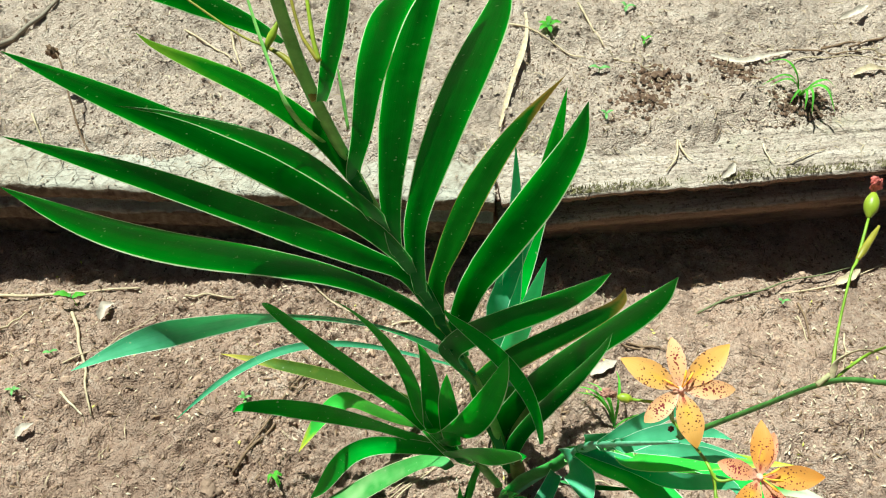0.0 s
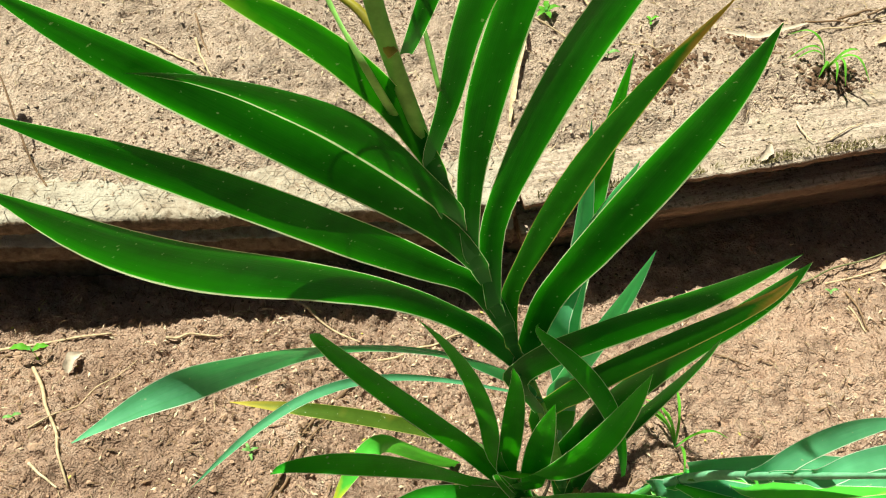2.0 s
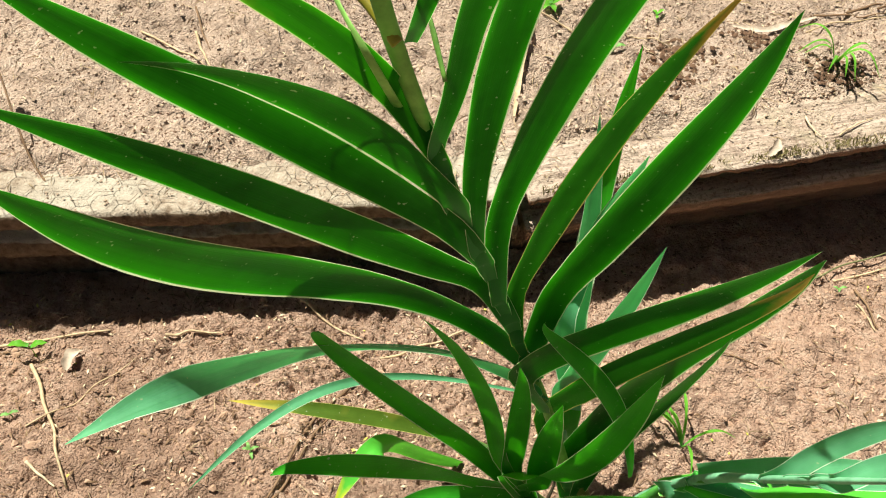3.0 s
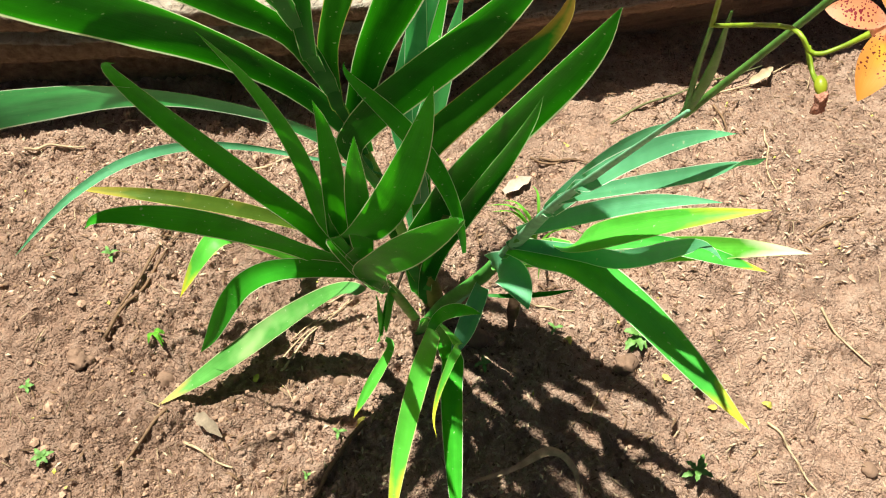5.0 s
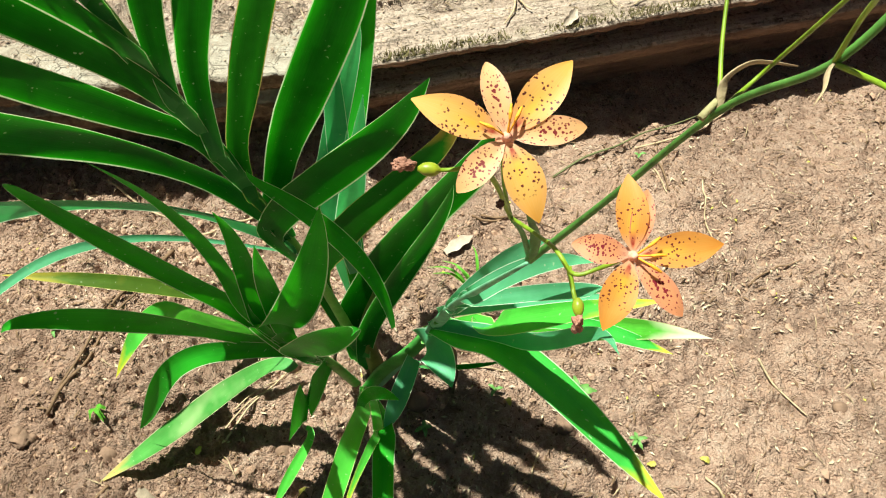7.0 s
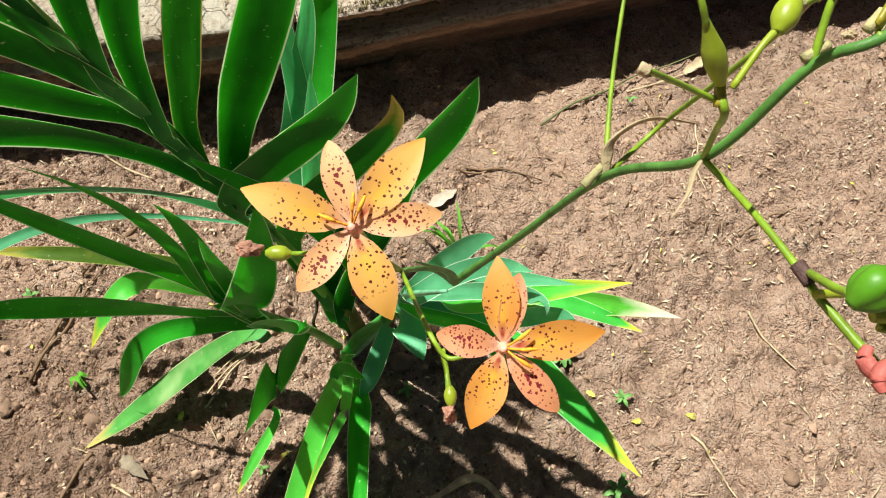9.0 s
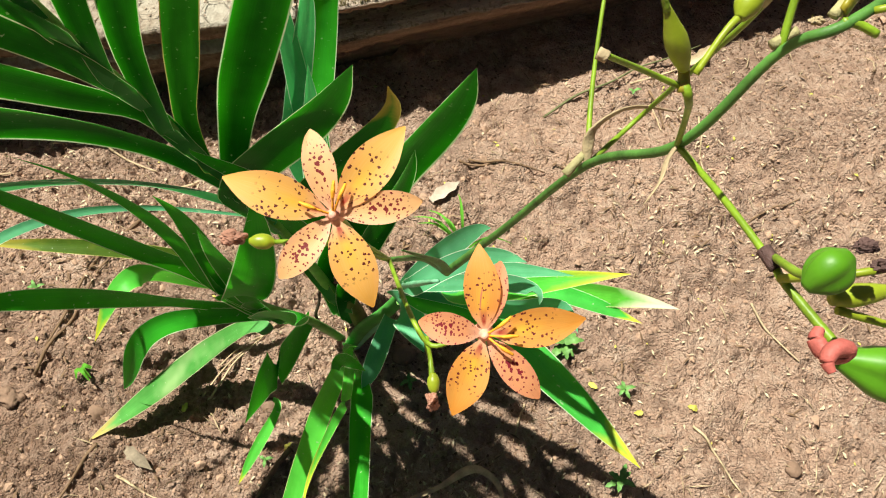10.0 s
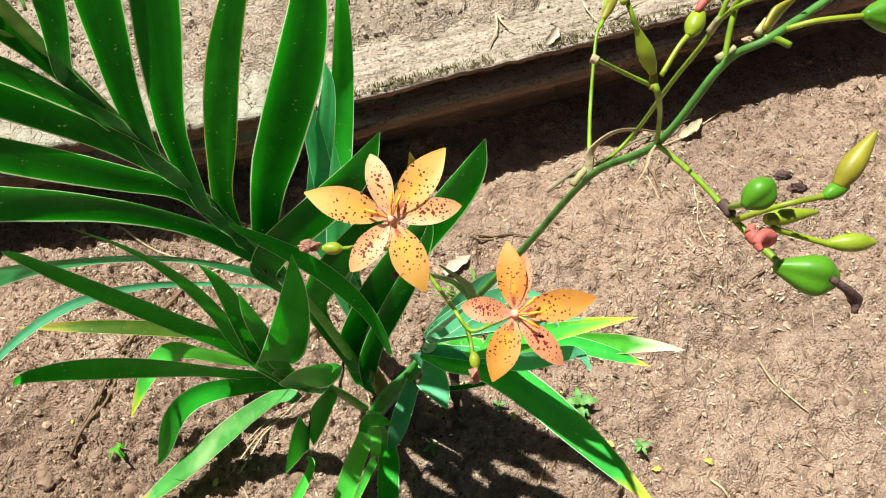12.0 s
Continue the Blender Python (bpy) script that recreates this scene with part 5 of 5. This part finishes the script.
rod("stick", ((0.246, 0.386), (0.231, 0.345)), 0.0013, straw_tan, "pale dry straw on the soil", 0.02, 10)
rod("stick", ((0.155, 0.485), (0.225, 0.480)), 0.0015, straw_tan, "dry straw among the roots", 0.03, 11)
rod("stick", ((-0.091, 0.396), (-0.027, 0.482)), 0.0014, straw_tan, "dry straw among the roots", 0.04, 12)
rod("stick", ((0.526, 0.599), (0.601, 0.634)), 0.0015, twig_brown, "thin crooked stick on the soil", 0.06, 13)
rod("stick", ((0.186, 0.698), (0.243, 0.696)), 0.0018, twig_brown, "thin brown stick on the soil", 0.04, 14)
rod("stick", ((0.198, 0.705), (0.292, 0.682)), 0.0016, twig_brown, "thin brown stick on the soil", 0.04, 15)
rod("stick", ((-0.718, 0.651), (-0.517, 0.697)), 0.0026, straw_tan, "long pale straw along the timber's foot", 0.015, 16)
rod("stick", ((-0.603, 0.642), (-0.495, 0.478)), 0.0026, straw_tan, "pale dry straw on the soil", 0.03, 17)
rod("stick", ((-0.543, 0.501), (-0.506, 0.478)), 0.0020, husk_pale, "whitish dry straw on the soil", 0.03, 18)
rod("stick", ((-0.680, 0.589), (-0.666, 0.638)), 0.0018, straw_tan, "pale dry straw on the soil", 0.03, 19)
rod("stick", ((-0.565, 0.548), (-0.473, 0.658)), 0.0012, straw_tan, "fine dry straw on the soil", 0.03, 20)
rod("stick", ((-0.286, 0.430), (-0.215, 0.581)), 0.0022, twig_brown, "thin brown stick on the soil", 0.02, 21)
rod("stick", ((-0.290, 0.760), (-0.196, 0.705)), 0.0020, straw_tan, "dry straw on the soil", 0.02, 22)
rod("stick", ((-0.442, 0.689), (-0.372, 0.701)), 0.0020, straw_tan, "dry straw on the soil", 0.05, 23)
rod("stick", ((-0.168, 0.669), (-0.051, 0.725)), 0.0020, straw_tan, "dry straw on the soil", 0.02, 24)
rod("stick", ((0.302, 0.780), (0.530, 0.899)), 0.0017, straw_green, "long greenish stalk lying before the timber", 0.012, 25, 0.012)
rod("stick", ((0.424, 0.834), (0.583, 0.916)), 0.0016, straw_tan, "dry straw before the timber", 0.04, 26)
rod("stick", ((0.446, 0.819), (0.452, 0.746)), 0.0020, twig_brown, "short stick on the soil", 0.04, 27)
# dry leaves and fallen bits
blade("dry_leaf", [(0.106, 0.280, 0.010), (0.149, 0.296, 0.016), (0.184, 0.312, 0.016), (0.209, 0.298, 0.010), (0.220, 0.268, 0.004)], 0.009, straw_tan,
      "long curled tan dry leaf on the soil", "dry leaf", None, (0, -0.8, 0.6), "dry leaves", 0.3, 1.2)
blade("dry_leaf", [(-0.176, 0.345, 0.006), (-0.162, 0.335, 0.012), (-0.145, 0.322, 0.006)], 0.013, dry_leaf_grey, "grey brown broken dry leaf", "dry leaf", None, (0, -0.3, 1), "dry leaves", 0.35)
blade("dry_leaf", [(-0.121, 0.231, 0.005), (-0.108, 0.239, 0.012), (-0.094, 0.247, 0.005)], 0.010, dry_leaf_grey, "grey curled piece of bark", "bark", None, (0, -0.3, 1), "dry leaves", 0.4)
blade("dry_leaf", [(0.149, 0.634, 0.004), (0.168, 0.648, 0.006), (0.185, 0.663, 0.004)], 0.015, dry_leaf_pale, "whitish dry leaf lying flat", "dry leaf", None, (0, 0, 1), "dry leaves", 0.2)
blade("dry_leaf", [(0.508, 0.869, 0.004), (0.529, 0.881, 0.014), (0.548, 0.902, 0.008)], 0.013, straw_tan, "crumpled tan dry leaf", "dry leaf", None, (0, -0.2, 1), "dry leaves", 0.4)
blade("dry_leaf", [(-0.572, 0.431, 0.004), (-0.565, 0.440, 0.010), (-0.559, 0.453, 0.004)], 0.011, dry_leaf_pale, "whitish crumpled dry leaf", "dry leaf", None, (0, -0.2, 1), "dry leaves", 0.4)
blade("dry_leaf", [(-0.553, 0.634, 0.004), (-0.548, 0.649, 0.014), (-0.544, 0.665, 0.006)], 0.014, dry_leaf_pale, "folded whitish dry leaf", "dry leaf", None, (0, -0.5, 1), "dry leaves", 0.5)
blade("dry_leaf", [(0.152, 0.453, 0.004), (0.151, 0.474, 0.030), (0.149, 0.496, 0.045)], 0.012, twig_brown, "brown withered leaf at the lilies' foot", "dry leaf", None, (0, -1, 0.3), "dry leaves", 0.4)
blade("dry_leaf", [(0.095, 0.463, 0.0), (0.096, 0.470, 0.045), (0.092, 0.470, 0.085)], 0.018, dry_leaf_grey, "grey withered leaf stump among the shoots", "dry leaf", None, (0, -1, 0.2), "dry leaves", 0.5)
for k, (fx, fy) in enumerate([(-0.018, 0.238), (0.385, 0.268), (0.339, 0.245), (0.321, 0.403), (-0.119, 0.388), (0.369, 0.373), (0.214, 0.439), (-0.006, 0.341), (0.427, 0.375), (0.518, 0.255)]):
    z = 0.001
    a = k * 1.9
    blade("fallen_leaf", [(fx - 0.005 * math.cos(a), fy - 0.005 * math.sin(a), z), (fx, fy, z + 0.002), (fx + 0.006 * math.cos(a), fy + 0.006 * math.sin(a), z)], 0.006,
          fallen_yellow, "small yellow fallen leaflet", "fallen leaf", None, (0, -0.2, 1), "fallen leaflets", 0.3)
# weeds
seedling(0.292, 0.449, 12, 0.021, "small leafy green weed in the soil", 1, 0.026)
seedling(0.335, 0.298, 6, 0.016, "spindly green seedling in the soil", 2, 0.034)
seedling(0.200, 0.453, 3, 0.010, "tiny green seedling in the soil", 3, 0.008)
seedling(0.121, 0.410, 4, 0.012, "tiny dark green seedling in the lilies' shade", 4, 0.012)
seedling(-0.297, 0.527, 4, 0.010, "tiny green seedling in the soil", 5, 0.010)
seedling(-0.320, 0.298, 6, 0.012, "low patch of tiny green weeds", 6, 0.010)
seedling(-0.353, 0.372, 4, 0.010, "tiny green seedling in the soil", 7, 0.010)
seedling(0.355, 0.399, 5, 0.012, "tiny green seedling in the soil", 8, 0.014)
seedling(-0.057, 0.285, 3, 0.008, "tiny green seedling in the soil", 9, 0.008)
seedling(-0.605, 0.660, 2, 0.024, "young seedling with two rounded leaves", 10, 0.030, leaf_fresh)
seedling(-0.590, 0.563, 2, 0.012, "tiny green seedling in the soil", 11, 0.010)
seedling(-0.609, 0.495, 4, 0.010, "tiny green seedling in the soil", 12, 0.010)
seedling(0.425, 0.817, 3, 0.010, "tiny green seedling before the timber", 13, 0.010)
seedling(-0.028, 0.328, 3, 0.009, "tiny green seedling in the soil", 14, 0.008)
grass_tuft(-0.232, 0.432, 5, 0.022, "sparse tuft of fine grass", 15)
grass_tuft(0.185, 0.565, 7, 0.075, "sparse tuft of fine pale grass beside the lilies", 16)
grass_tuft(0.419, 1.078, 9, 0.062, "bright green grass tuft on the raised bed", 17)
seedling(0.121, 1.099, 2, 0.018, "small bluish green seedling on the bed", 18, 0.012)
seedling(0.034, 1.177, 5, 0.022, "small green weed on the bed", 19, 0.010, leaf_fresh)
seedling(0.135, 0.988, 3, 0.012, "tiny green seedling on the bed", 20, 0.010)
seedling(0.158, 1.267, 3, 0.016, "tiny green seedling on the bed", 21, 0.010)
seedling(-0.105, 1.234, 3, 0.016, "tiny green seedling on the bed", 22, 0.010, leaf_fresh)
seedling(0.189, 1.177, 3, 0.012, "tiny green seedling on the bed", 23, 0.008, leaf_fresh)
# litter on the bed and on the timbers
blade("dry_leaf", [(0.290, 1.148, 0.002), (0.338, 1.152, 0.008), (0.373, 1.166, 0.006), (0.427, 1.191, 0.004)], 0.009, dry_leaf_pale, "long pale dry blade on the bed", "dry leaf", None, (0, -0.4, 1), "dry leaves", 0.3)
blade("dry_leaf", [(0.502, 1.279, 0.004), (0.525, 1.282, 0.024), (0.546, 1.309, 0.012)], 0.012, dry_leaf_pale, "crumpled pale dry leaf on the bed", "dry leaf", None, (0, -0.4, 1), "dry leaves", 0.5)
blade("dry_leaf", [(0.301, 0.902, 0.001), (0.313, 0.916, 0.004), (0.320, 0.934, 0.001)], 0.012, dry_leaf_pale, "curled pale dry leaf on the timber", "dry leaf", None, (0.4, -0.4, 1), "dry leaves", 0.5)
blade("dry_leaf", [(0.503, 1.136, 0.002), (0.525, 1.147, 0.008), (0.558, 1.158, 0.002)], 0.010, straw_tan, "tan strip of bark on the bed", "bark", None, (0, -0.4, 1), "dry leaves", 0.3)
blade("dry_leaf", [(-0.016, 0.953, 0.001), (-0.008, 1.034, 0.012), (0.003, 1.141, 0.008), (-0.012, 1.241, 0.002)], 0.008, straw_tan, "long pale dry blade across the bed", "dry leaf", None, (0, -0.3, 1), "dry leaves", 0.2)
rod("stick", ((-0.817, 0.997), (-0.763, 1.139)), 0.0045, dry_leaf_grey, "grey stick on the bed", 0.01, 31)
rod("stick", ((0.462, 1.192), (0.563, 1.242)), 0.0022, twig_brown, "thin brown stick on the bed", 0.03, 32)
rod("stick", ((0.414, 1.189), (0.522, 1.188)), 0.0018, twig_brown, "thin brown stick on the bed", 0.04, 33)
rod("stick", ((-0.027, 1.165), (0.098, 1.122)), 0.0020, straw_tan, "dry straw on the bed", 0.04, 34)
rod("stick", ((0.077, 1.239), (0.126, 1.154)), 0.0022, straw_tan, "dry straw on the bed", 0.03, 35)
rod("stick", ((0.241, 0.964), (0.225, 0.901)), 0.0018, straw_tan, "curled dry stalk on the timber", 0.08, 36)
rod("stick", ((0.243, 0.959), (0.261, 0.928)), 0.0018, straw_tan, "curled dry stalk on the timber", 0.1, 37)
rod("stick", ((0.398, 0.944), (0.449, 0.979)), 0.0012, straw_tan, "fine dry straw on the timber", 0.05, 38)
rod("stick", ((0.362, 0.977), (0.375, 0.940)), 0.0014, husk_pale, "whitish dry bit on the timber", 0.08, 39)
rod("stick", ((-0.698, 0.865), (-0.656, 0.807)), 0.0018, straw_tan, "dry straw on the bed", 0.03, 40)
rod("stick", ((-0.540, 1.085), (-0.434, 1.019)), 0.0018, straw_tan, "dry straw on the bed", 0.03, 41)
rod("stick", ((-0.458, 1.079), (-0.422, 1.007)), 0.0022, straw_tan, "dry straw on the bed", 0.03, 42)
rod("stick", ((-0.473, 1.137), (-0.433, 1.049)), 0.0016, twig_brown, "thin twig on the bed", 0.03, 43)
# thin dead stem with a dried seed head, leaning over the left timber
dead = thing("dead_stem", "thin brown dead stem with a dried seed head", "dead plant")
tube("stem", [(-0.5349, 0.7580, 0.1091), (-0.5991, 0.8223, 0.1353), (-0.6281, 0.8688, 0.1700), (-0.6572, 0.9211, 0.2003), (-0.6766, 0.9348, 0.2042)], [0.0016, 0.0015, 0.0014, 0.0012, 0.0010], twig_brown, dead, 7, 26)
crumple("seed_head", (-0.6729, 0.9327, 0.2022), (0.008, 0.006, 0.009), twig_brown, dead, 61, "dark dried seed head")

# old chicken wire over the left timber: hexagons twisted from thin wire
wire = thing("wire_netting", "rusty hexagonal wire netting half buried over the old timber", "wire netting")
CELL = 0.017
wire_rng = random.Random(12)
ca, sa = math.cos(LEFT_A), math.sin(LEFT_A)
for r in range(4):
    for q in range(27):
        cx = -0.02 - 1.5 * CELL * q
        cy = 0.006 + CELL * 1.732 * (r + 0.5 * (q % 2))
        ring = []
        for k in range(13):
            a, f = math.pi / 3 * (k // 4), (k % 4) / 4
            b2 = a + math.pi / 3
            lx = cx + CELL * (math.cos(a) * (1 - f) + math.cos(b2) * f)
            ly = cy + CELL * (math.sin(a) * (1 - f) + math.sin(b2) * f)
            wx, wy = lx * ca - ly * sa, EDGE_Y + lx * sa + ly * ca
            z = max(0.130, level(wx, wy)) + 0.0016 + 0.0022 * math.sin(31 * wx + 40 * wy + 3 * r)
            ring.append((wx, wy, z))
        if wire_rng.random() < 0.9:
            tube("wire", ring, [0.00045, 0.00045], wire_rust, wire, 5, 25)


# crumbs, husks and litter too many to count
def scatter(name, count, seed, mat, label, category, make, region, height, drift=None):
    rng = np.random.default_rng(seed)
    V, Fc, base = [], [], 0
    xy = np.array([region(rng) for _ in range(count * 3 if drift else count)])
    if drift:
        # thinned out by patches, so that the bits lie in drifts
        scale, patch, share = drift
        d = fbm(xy[:, 0], xy[:, 1], patch, [(scale, 0.6), (scale * 3, 0.4)]) + 0.5
        xy = xy[d > rng.uniform(share - 0.3, share + 0.25, len(d))][:count]
    zs = height(xy[:, 0], xy[:, 1])
    for (x, y), z in zip(xy, zs):
        v, f = make(rng)
        V.append(v + np.array((x, y, z)))
        Fc += [tuple(i + base for i in g) for g in f]
        base += len(v)
    ob = link_mesh(name, np.concatenate(V), Fc, mat, smooth=False)
    return tagged(ob, label, category, kind="stuff")


def crumb(lo, hi):
    def make(rng):
        s = math.exp(rng.uniform(math.log(lo), math.log(hi)))
        v = np.array([(1, 0, 0), (0.3, 0.95, 0), (-0.8, 0.6, 0), (-0.8, -0.6, 0), (0.3, -0.95, 0), (0.1, 0.1, 0.9), (0, 0, -0.6)], float)
        v += rng.uniform(-0.28, 0.28, v.shape)
        a = rng.uniform(0, 6.28)
        R = np.array([(math.cos(a), -math.sin(a), 0), (math.sin(a), math.cos(a), 0), (0, 0, 1)])
        f = [(i, (i + 1) % 5, 5) for i in range(5)] + [((i + 1) % 5, i, 6) for i in range(5)]
        return (v @ R.T) * s * np.array((1, 1, 0.75)) + np.array((0, 0, s * 0.25)), f
    return make


def husk(lo, hi, slim):
    def make(rng):
        l = rng.uniform(lo, hi)
        w = l * rng.uniform(slim * 0.6, slim * 1.4)
        h = l * rng.uniform(0.05, 0.22)
        v = np.array([(-l / 2, 0, 0), (0, -w / 2, h * 0.7), (0, w / 2, h * 0.7), (l / 2, 0, h * 0.2), (0, 0, h)], float)
        a, t2 = rng.uniform(0, 6.28), rng.uniform(-0.4, 0.4)
        R = np.array([(math.cos(a), -math.sin(a), 0), (math.sin(a), math.cos(a), 0), (0, 0, 1)])
        T2 = np.array([(math.cos(t2), 0, -math.sin(t2)), (0, 1, 0), (math.sin(t2), 0, math.cos(t2))])
        return v @ T2.T @ R.T + np.array((0, 0, 0.0025)), [(0, 1, 4), (1, 3, 4), (3, 2, 4), (2, 0, 4)]
    return make


def in_front(rng):
    x = rng.uniform(-0.85, 0.95)
    return x, rng.uniform(0.12, float(edge_y(np.array(x))) + 0.02)


def on_bed(rng):
    x = rng.uniform(-0.9, 0.95)
    return x, float(edge_y(np.array(x))) + 0.10 + rng.uniform(0.0, 1.0) ** 1.2 * 0.72


def on_beam(rng):
    x = rng.uniform(-0.75, 0.85)
    return x, float(edge_y(np.array(x))) + 0.004 + 0.10 * rng.random() ** 0.8


def beam_top(x, y):
    return 0.1275 + 0 * x


rod("stick", ((0.501, 1.194), (0.604, 1.269)), 0.0016, twig_brown, "thin dark twig on the bed", 0.03, 61)
rod("stick", ((0.642, 1.271), (0.635, 1.167)), 0.0028, straw_tan, "pale dry stalk on the bed", 0.02, 62)
rod("stick", ((0.513, 1.189), (0.633, 1.222)), 0.0014, straw_tan, "long pale straw on the bed", 0.02, 63)
rod("stick", ((0.398, 1.157), (0.576, 1.185)), 0.0012, straw_tan, "long pale straw on the bed", 0.03, 64)
rod("stick", ((0.143, 1.129), (0.226, 1.081)), 0.0010, straw_tan, "thin pale straw on the bed", 0.06, 65)

rod("stick", ((-0.101, 0.399), (-0.012, 0.494)), 0.0010, straw_tan, "thin dry straw beside the lily base", 0.03, 71)
rod("stick", ((-0.095, 0.464), (-0.023, 0.494)), 0.0016, straw_tan, "dry grass stalk beside the lily base", 0.04, 72)
rod("stick", ((-0.084, 0.431), (-0.004, 0.491)), 0.0008, straw_tan, "thin dry straw beside the lily base", 0.05, 73)
rod("stick", ((0.129, 0.512), (0.227, 0.514)), 0.0010, twig_brown, "thin brown twig beside the lily base", 0.04, 74)


def beside(spots, reach):
    def pick(rng):
        x, y = spots[int(rng.integers(len(spots)))]
        return x + rng.normal(0, reach), y + rng.normal(0, reach * 0.7)
    return pick


scatter("dark_clods", 1000, 31, crumb_dark, "heaps of dark crumbled soil on the bed", "soil crumbs", crumb(0.0012, 0.0052),
        beside([(0.329, 1.123), (0.210, 1.091), (0.191, 1.034), (0.421, 1.061)], 0.020), bed_z)
scatter("soil_crumbs", 13000, 1, clod_soil, "small crumbs of reddish soil", "soil crumbs", crumb(0.0006, 0.0026), in_front, ground_z, (7, 3, 0.5))
scatter("dark_crumbs", 9000, 2, crumb_dark, "small dark crumbs of soil", "soil crumbs", crumb(0.0006, 0.0024), in_front, ground_z, (6, 8, 0.6))
scatter("small_clods", 700, 41, clod_soil, "small clods of crumbled reddish soil", "soil clods", crumb(0.0022, 0.0058), in_front, ground_z, (5, 31, 0.6))
scatter("husks", 3400, 3, husk_pale, "pale husks and bits of straw", "litter", husk(0.003, 0.009, 0.28), in_front, ground_z, (5, 12, 0.55))
scatter("plant_bits", 3800, 4, twig_brown, "brown bits of plant litter", "litter", husk(0.004, 0.018, 0.13), in_front, ground_z, (6, 15, 0.5))
scatter("yellow_bits", 130, 9, fallen_yellow, "tiny yellowish fallen leaflets", "litter", husk(0.003, 0.007, 0.5), in_front, ground_z)
scatter("bed_crumbs", 9000, 5, bed_clod, "crumbs of pale reddish soil on the bed", "soil crumbs", crumb(0.0009, 0.0034), on_bed, bed_z)
scatter("bed_dark_crumbs", 8000, 6, crumb_dark, "dark crumbs of soil on the bed", "soil crumbs", crumb(0.0006, 0.0024), on_bed, bed_z, (6, 18, 0.6))
scatter("bed_husks", 1800, 7, husk_pale, "pale husks and straw on the bed", "litter", husk(0.003, 0.011, 0.20), on_bed, bed_z)
scatter("bed_bits", 900, 8, twig_brown, "brown bits of plant litter on the bed", "litter", husk(0.004, 0.016, 0.12), on_bed, bed_z)

scatter("straws", 1500, 21, straw_tan, "fine broken straws on the soil", "litter", husk(0.010, 0.030, 0.045), in_front, ground_z, (5, 22, 0.5))
scatter("bed_straws", 1300, 22, straw_tan, "fine broken straws on the bed", "litter", husk(0.010, 0.034, 0.045), on_bed, bed_z, (5, 23, 0.5))
scatter("beam_litter", 420, 23, straw_tan, "fine straw and fibres lying on the timber", "litter", husk(0.006, 0.026, 0.05), on_beam, beam_top)
scatter("beam_crumbs", 1300, 24, bed_clod, "crumbs of pale soil lying on the timber", "soil crumbs", crumb(0.0006, 0.0026), on_beam, beam_top)


def moss_sprig(rng):
    l = rng.uniform(0.002, 0.0065)
    w = l * rng.uniform(0.10, 0.22)
    a, lean = rng.uniform(0, 6.28), rng.uniform(0.1, 1.1)
    v = np.array([(-w, 0, 0), (w, 0, 0), (w * 0.6, l * lean * 0.5, l * 0.6), (-w * 0.6, l * lean * 0.5, l * 0.6), (0, l * lean, l)], float)
    R = np.array([(math.cos(a), -math.sin(a), 0), (math.sin(a), math.cos(a), 0), (0, 0, 1)])
    return v @ R.T, [(0, 1, 2, 3), (3, 2, 4)]


def on_lip(rng):
    x = 0.02 + 0.85 * rng.random()
    return x, float(edge_y(np.array(x))) + 0.003 + 0.014 * rng.random() ** 1.6


moss_olive = plain("moss_olive", (0.20, 0.17, 0.075), 0.85, 0.5, 160, 0.15, 0.5)
scatter("moss", 3000, 51, moss_olive, "olive moss fringing the worn edge of the timber", "moss", moss_sprig, on_lip, beam_top, (11, 27, 0.55))
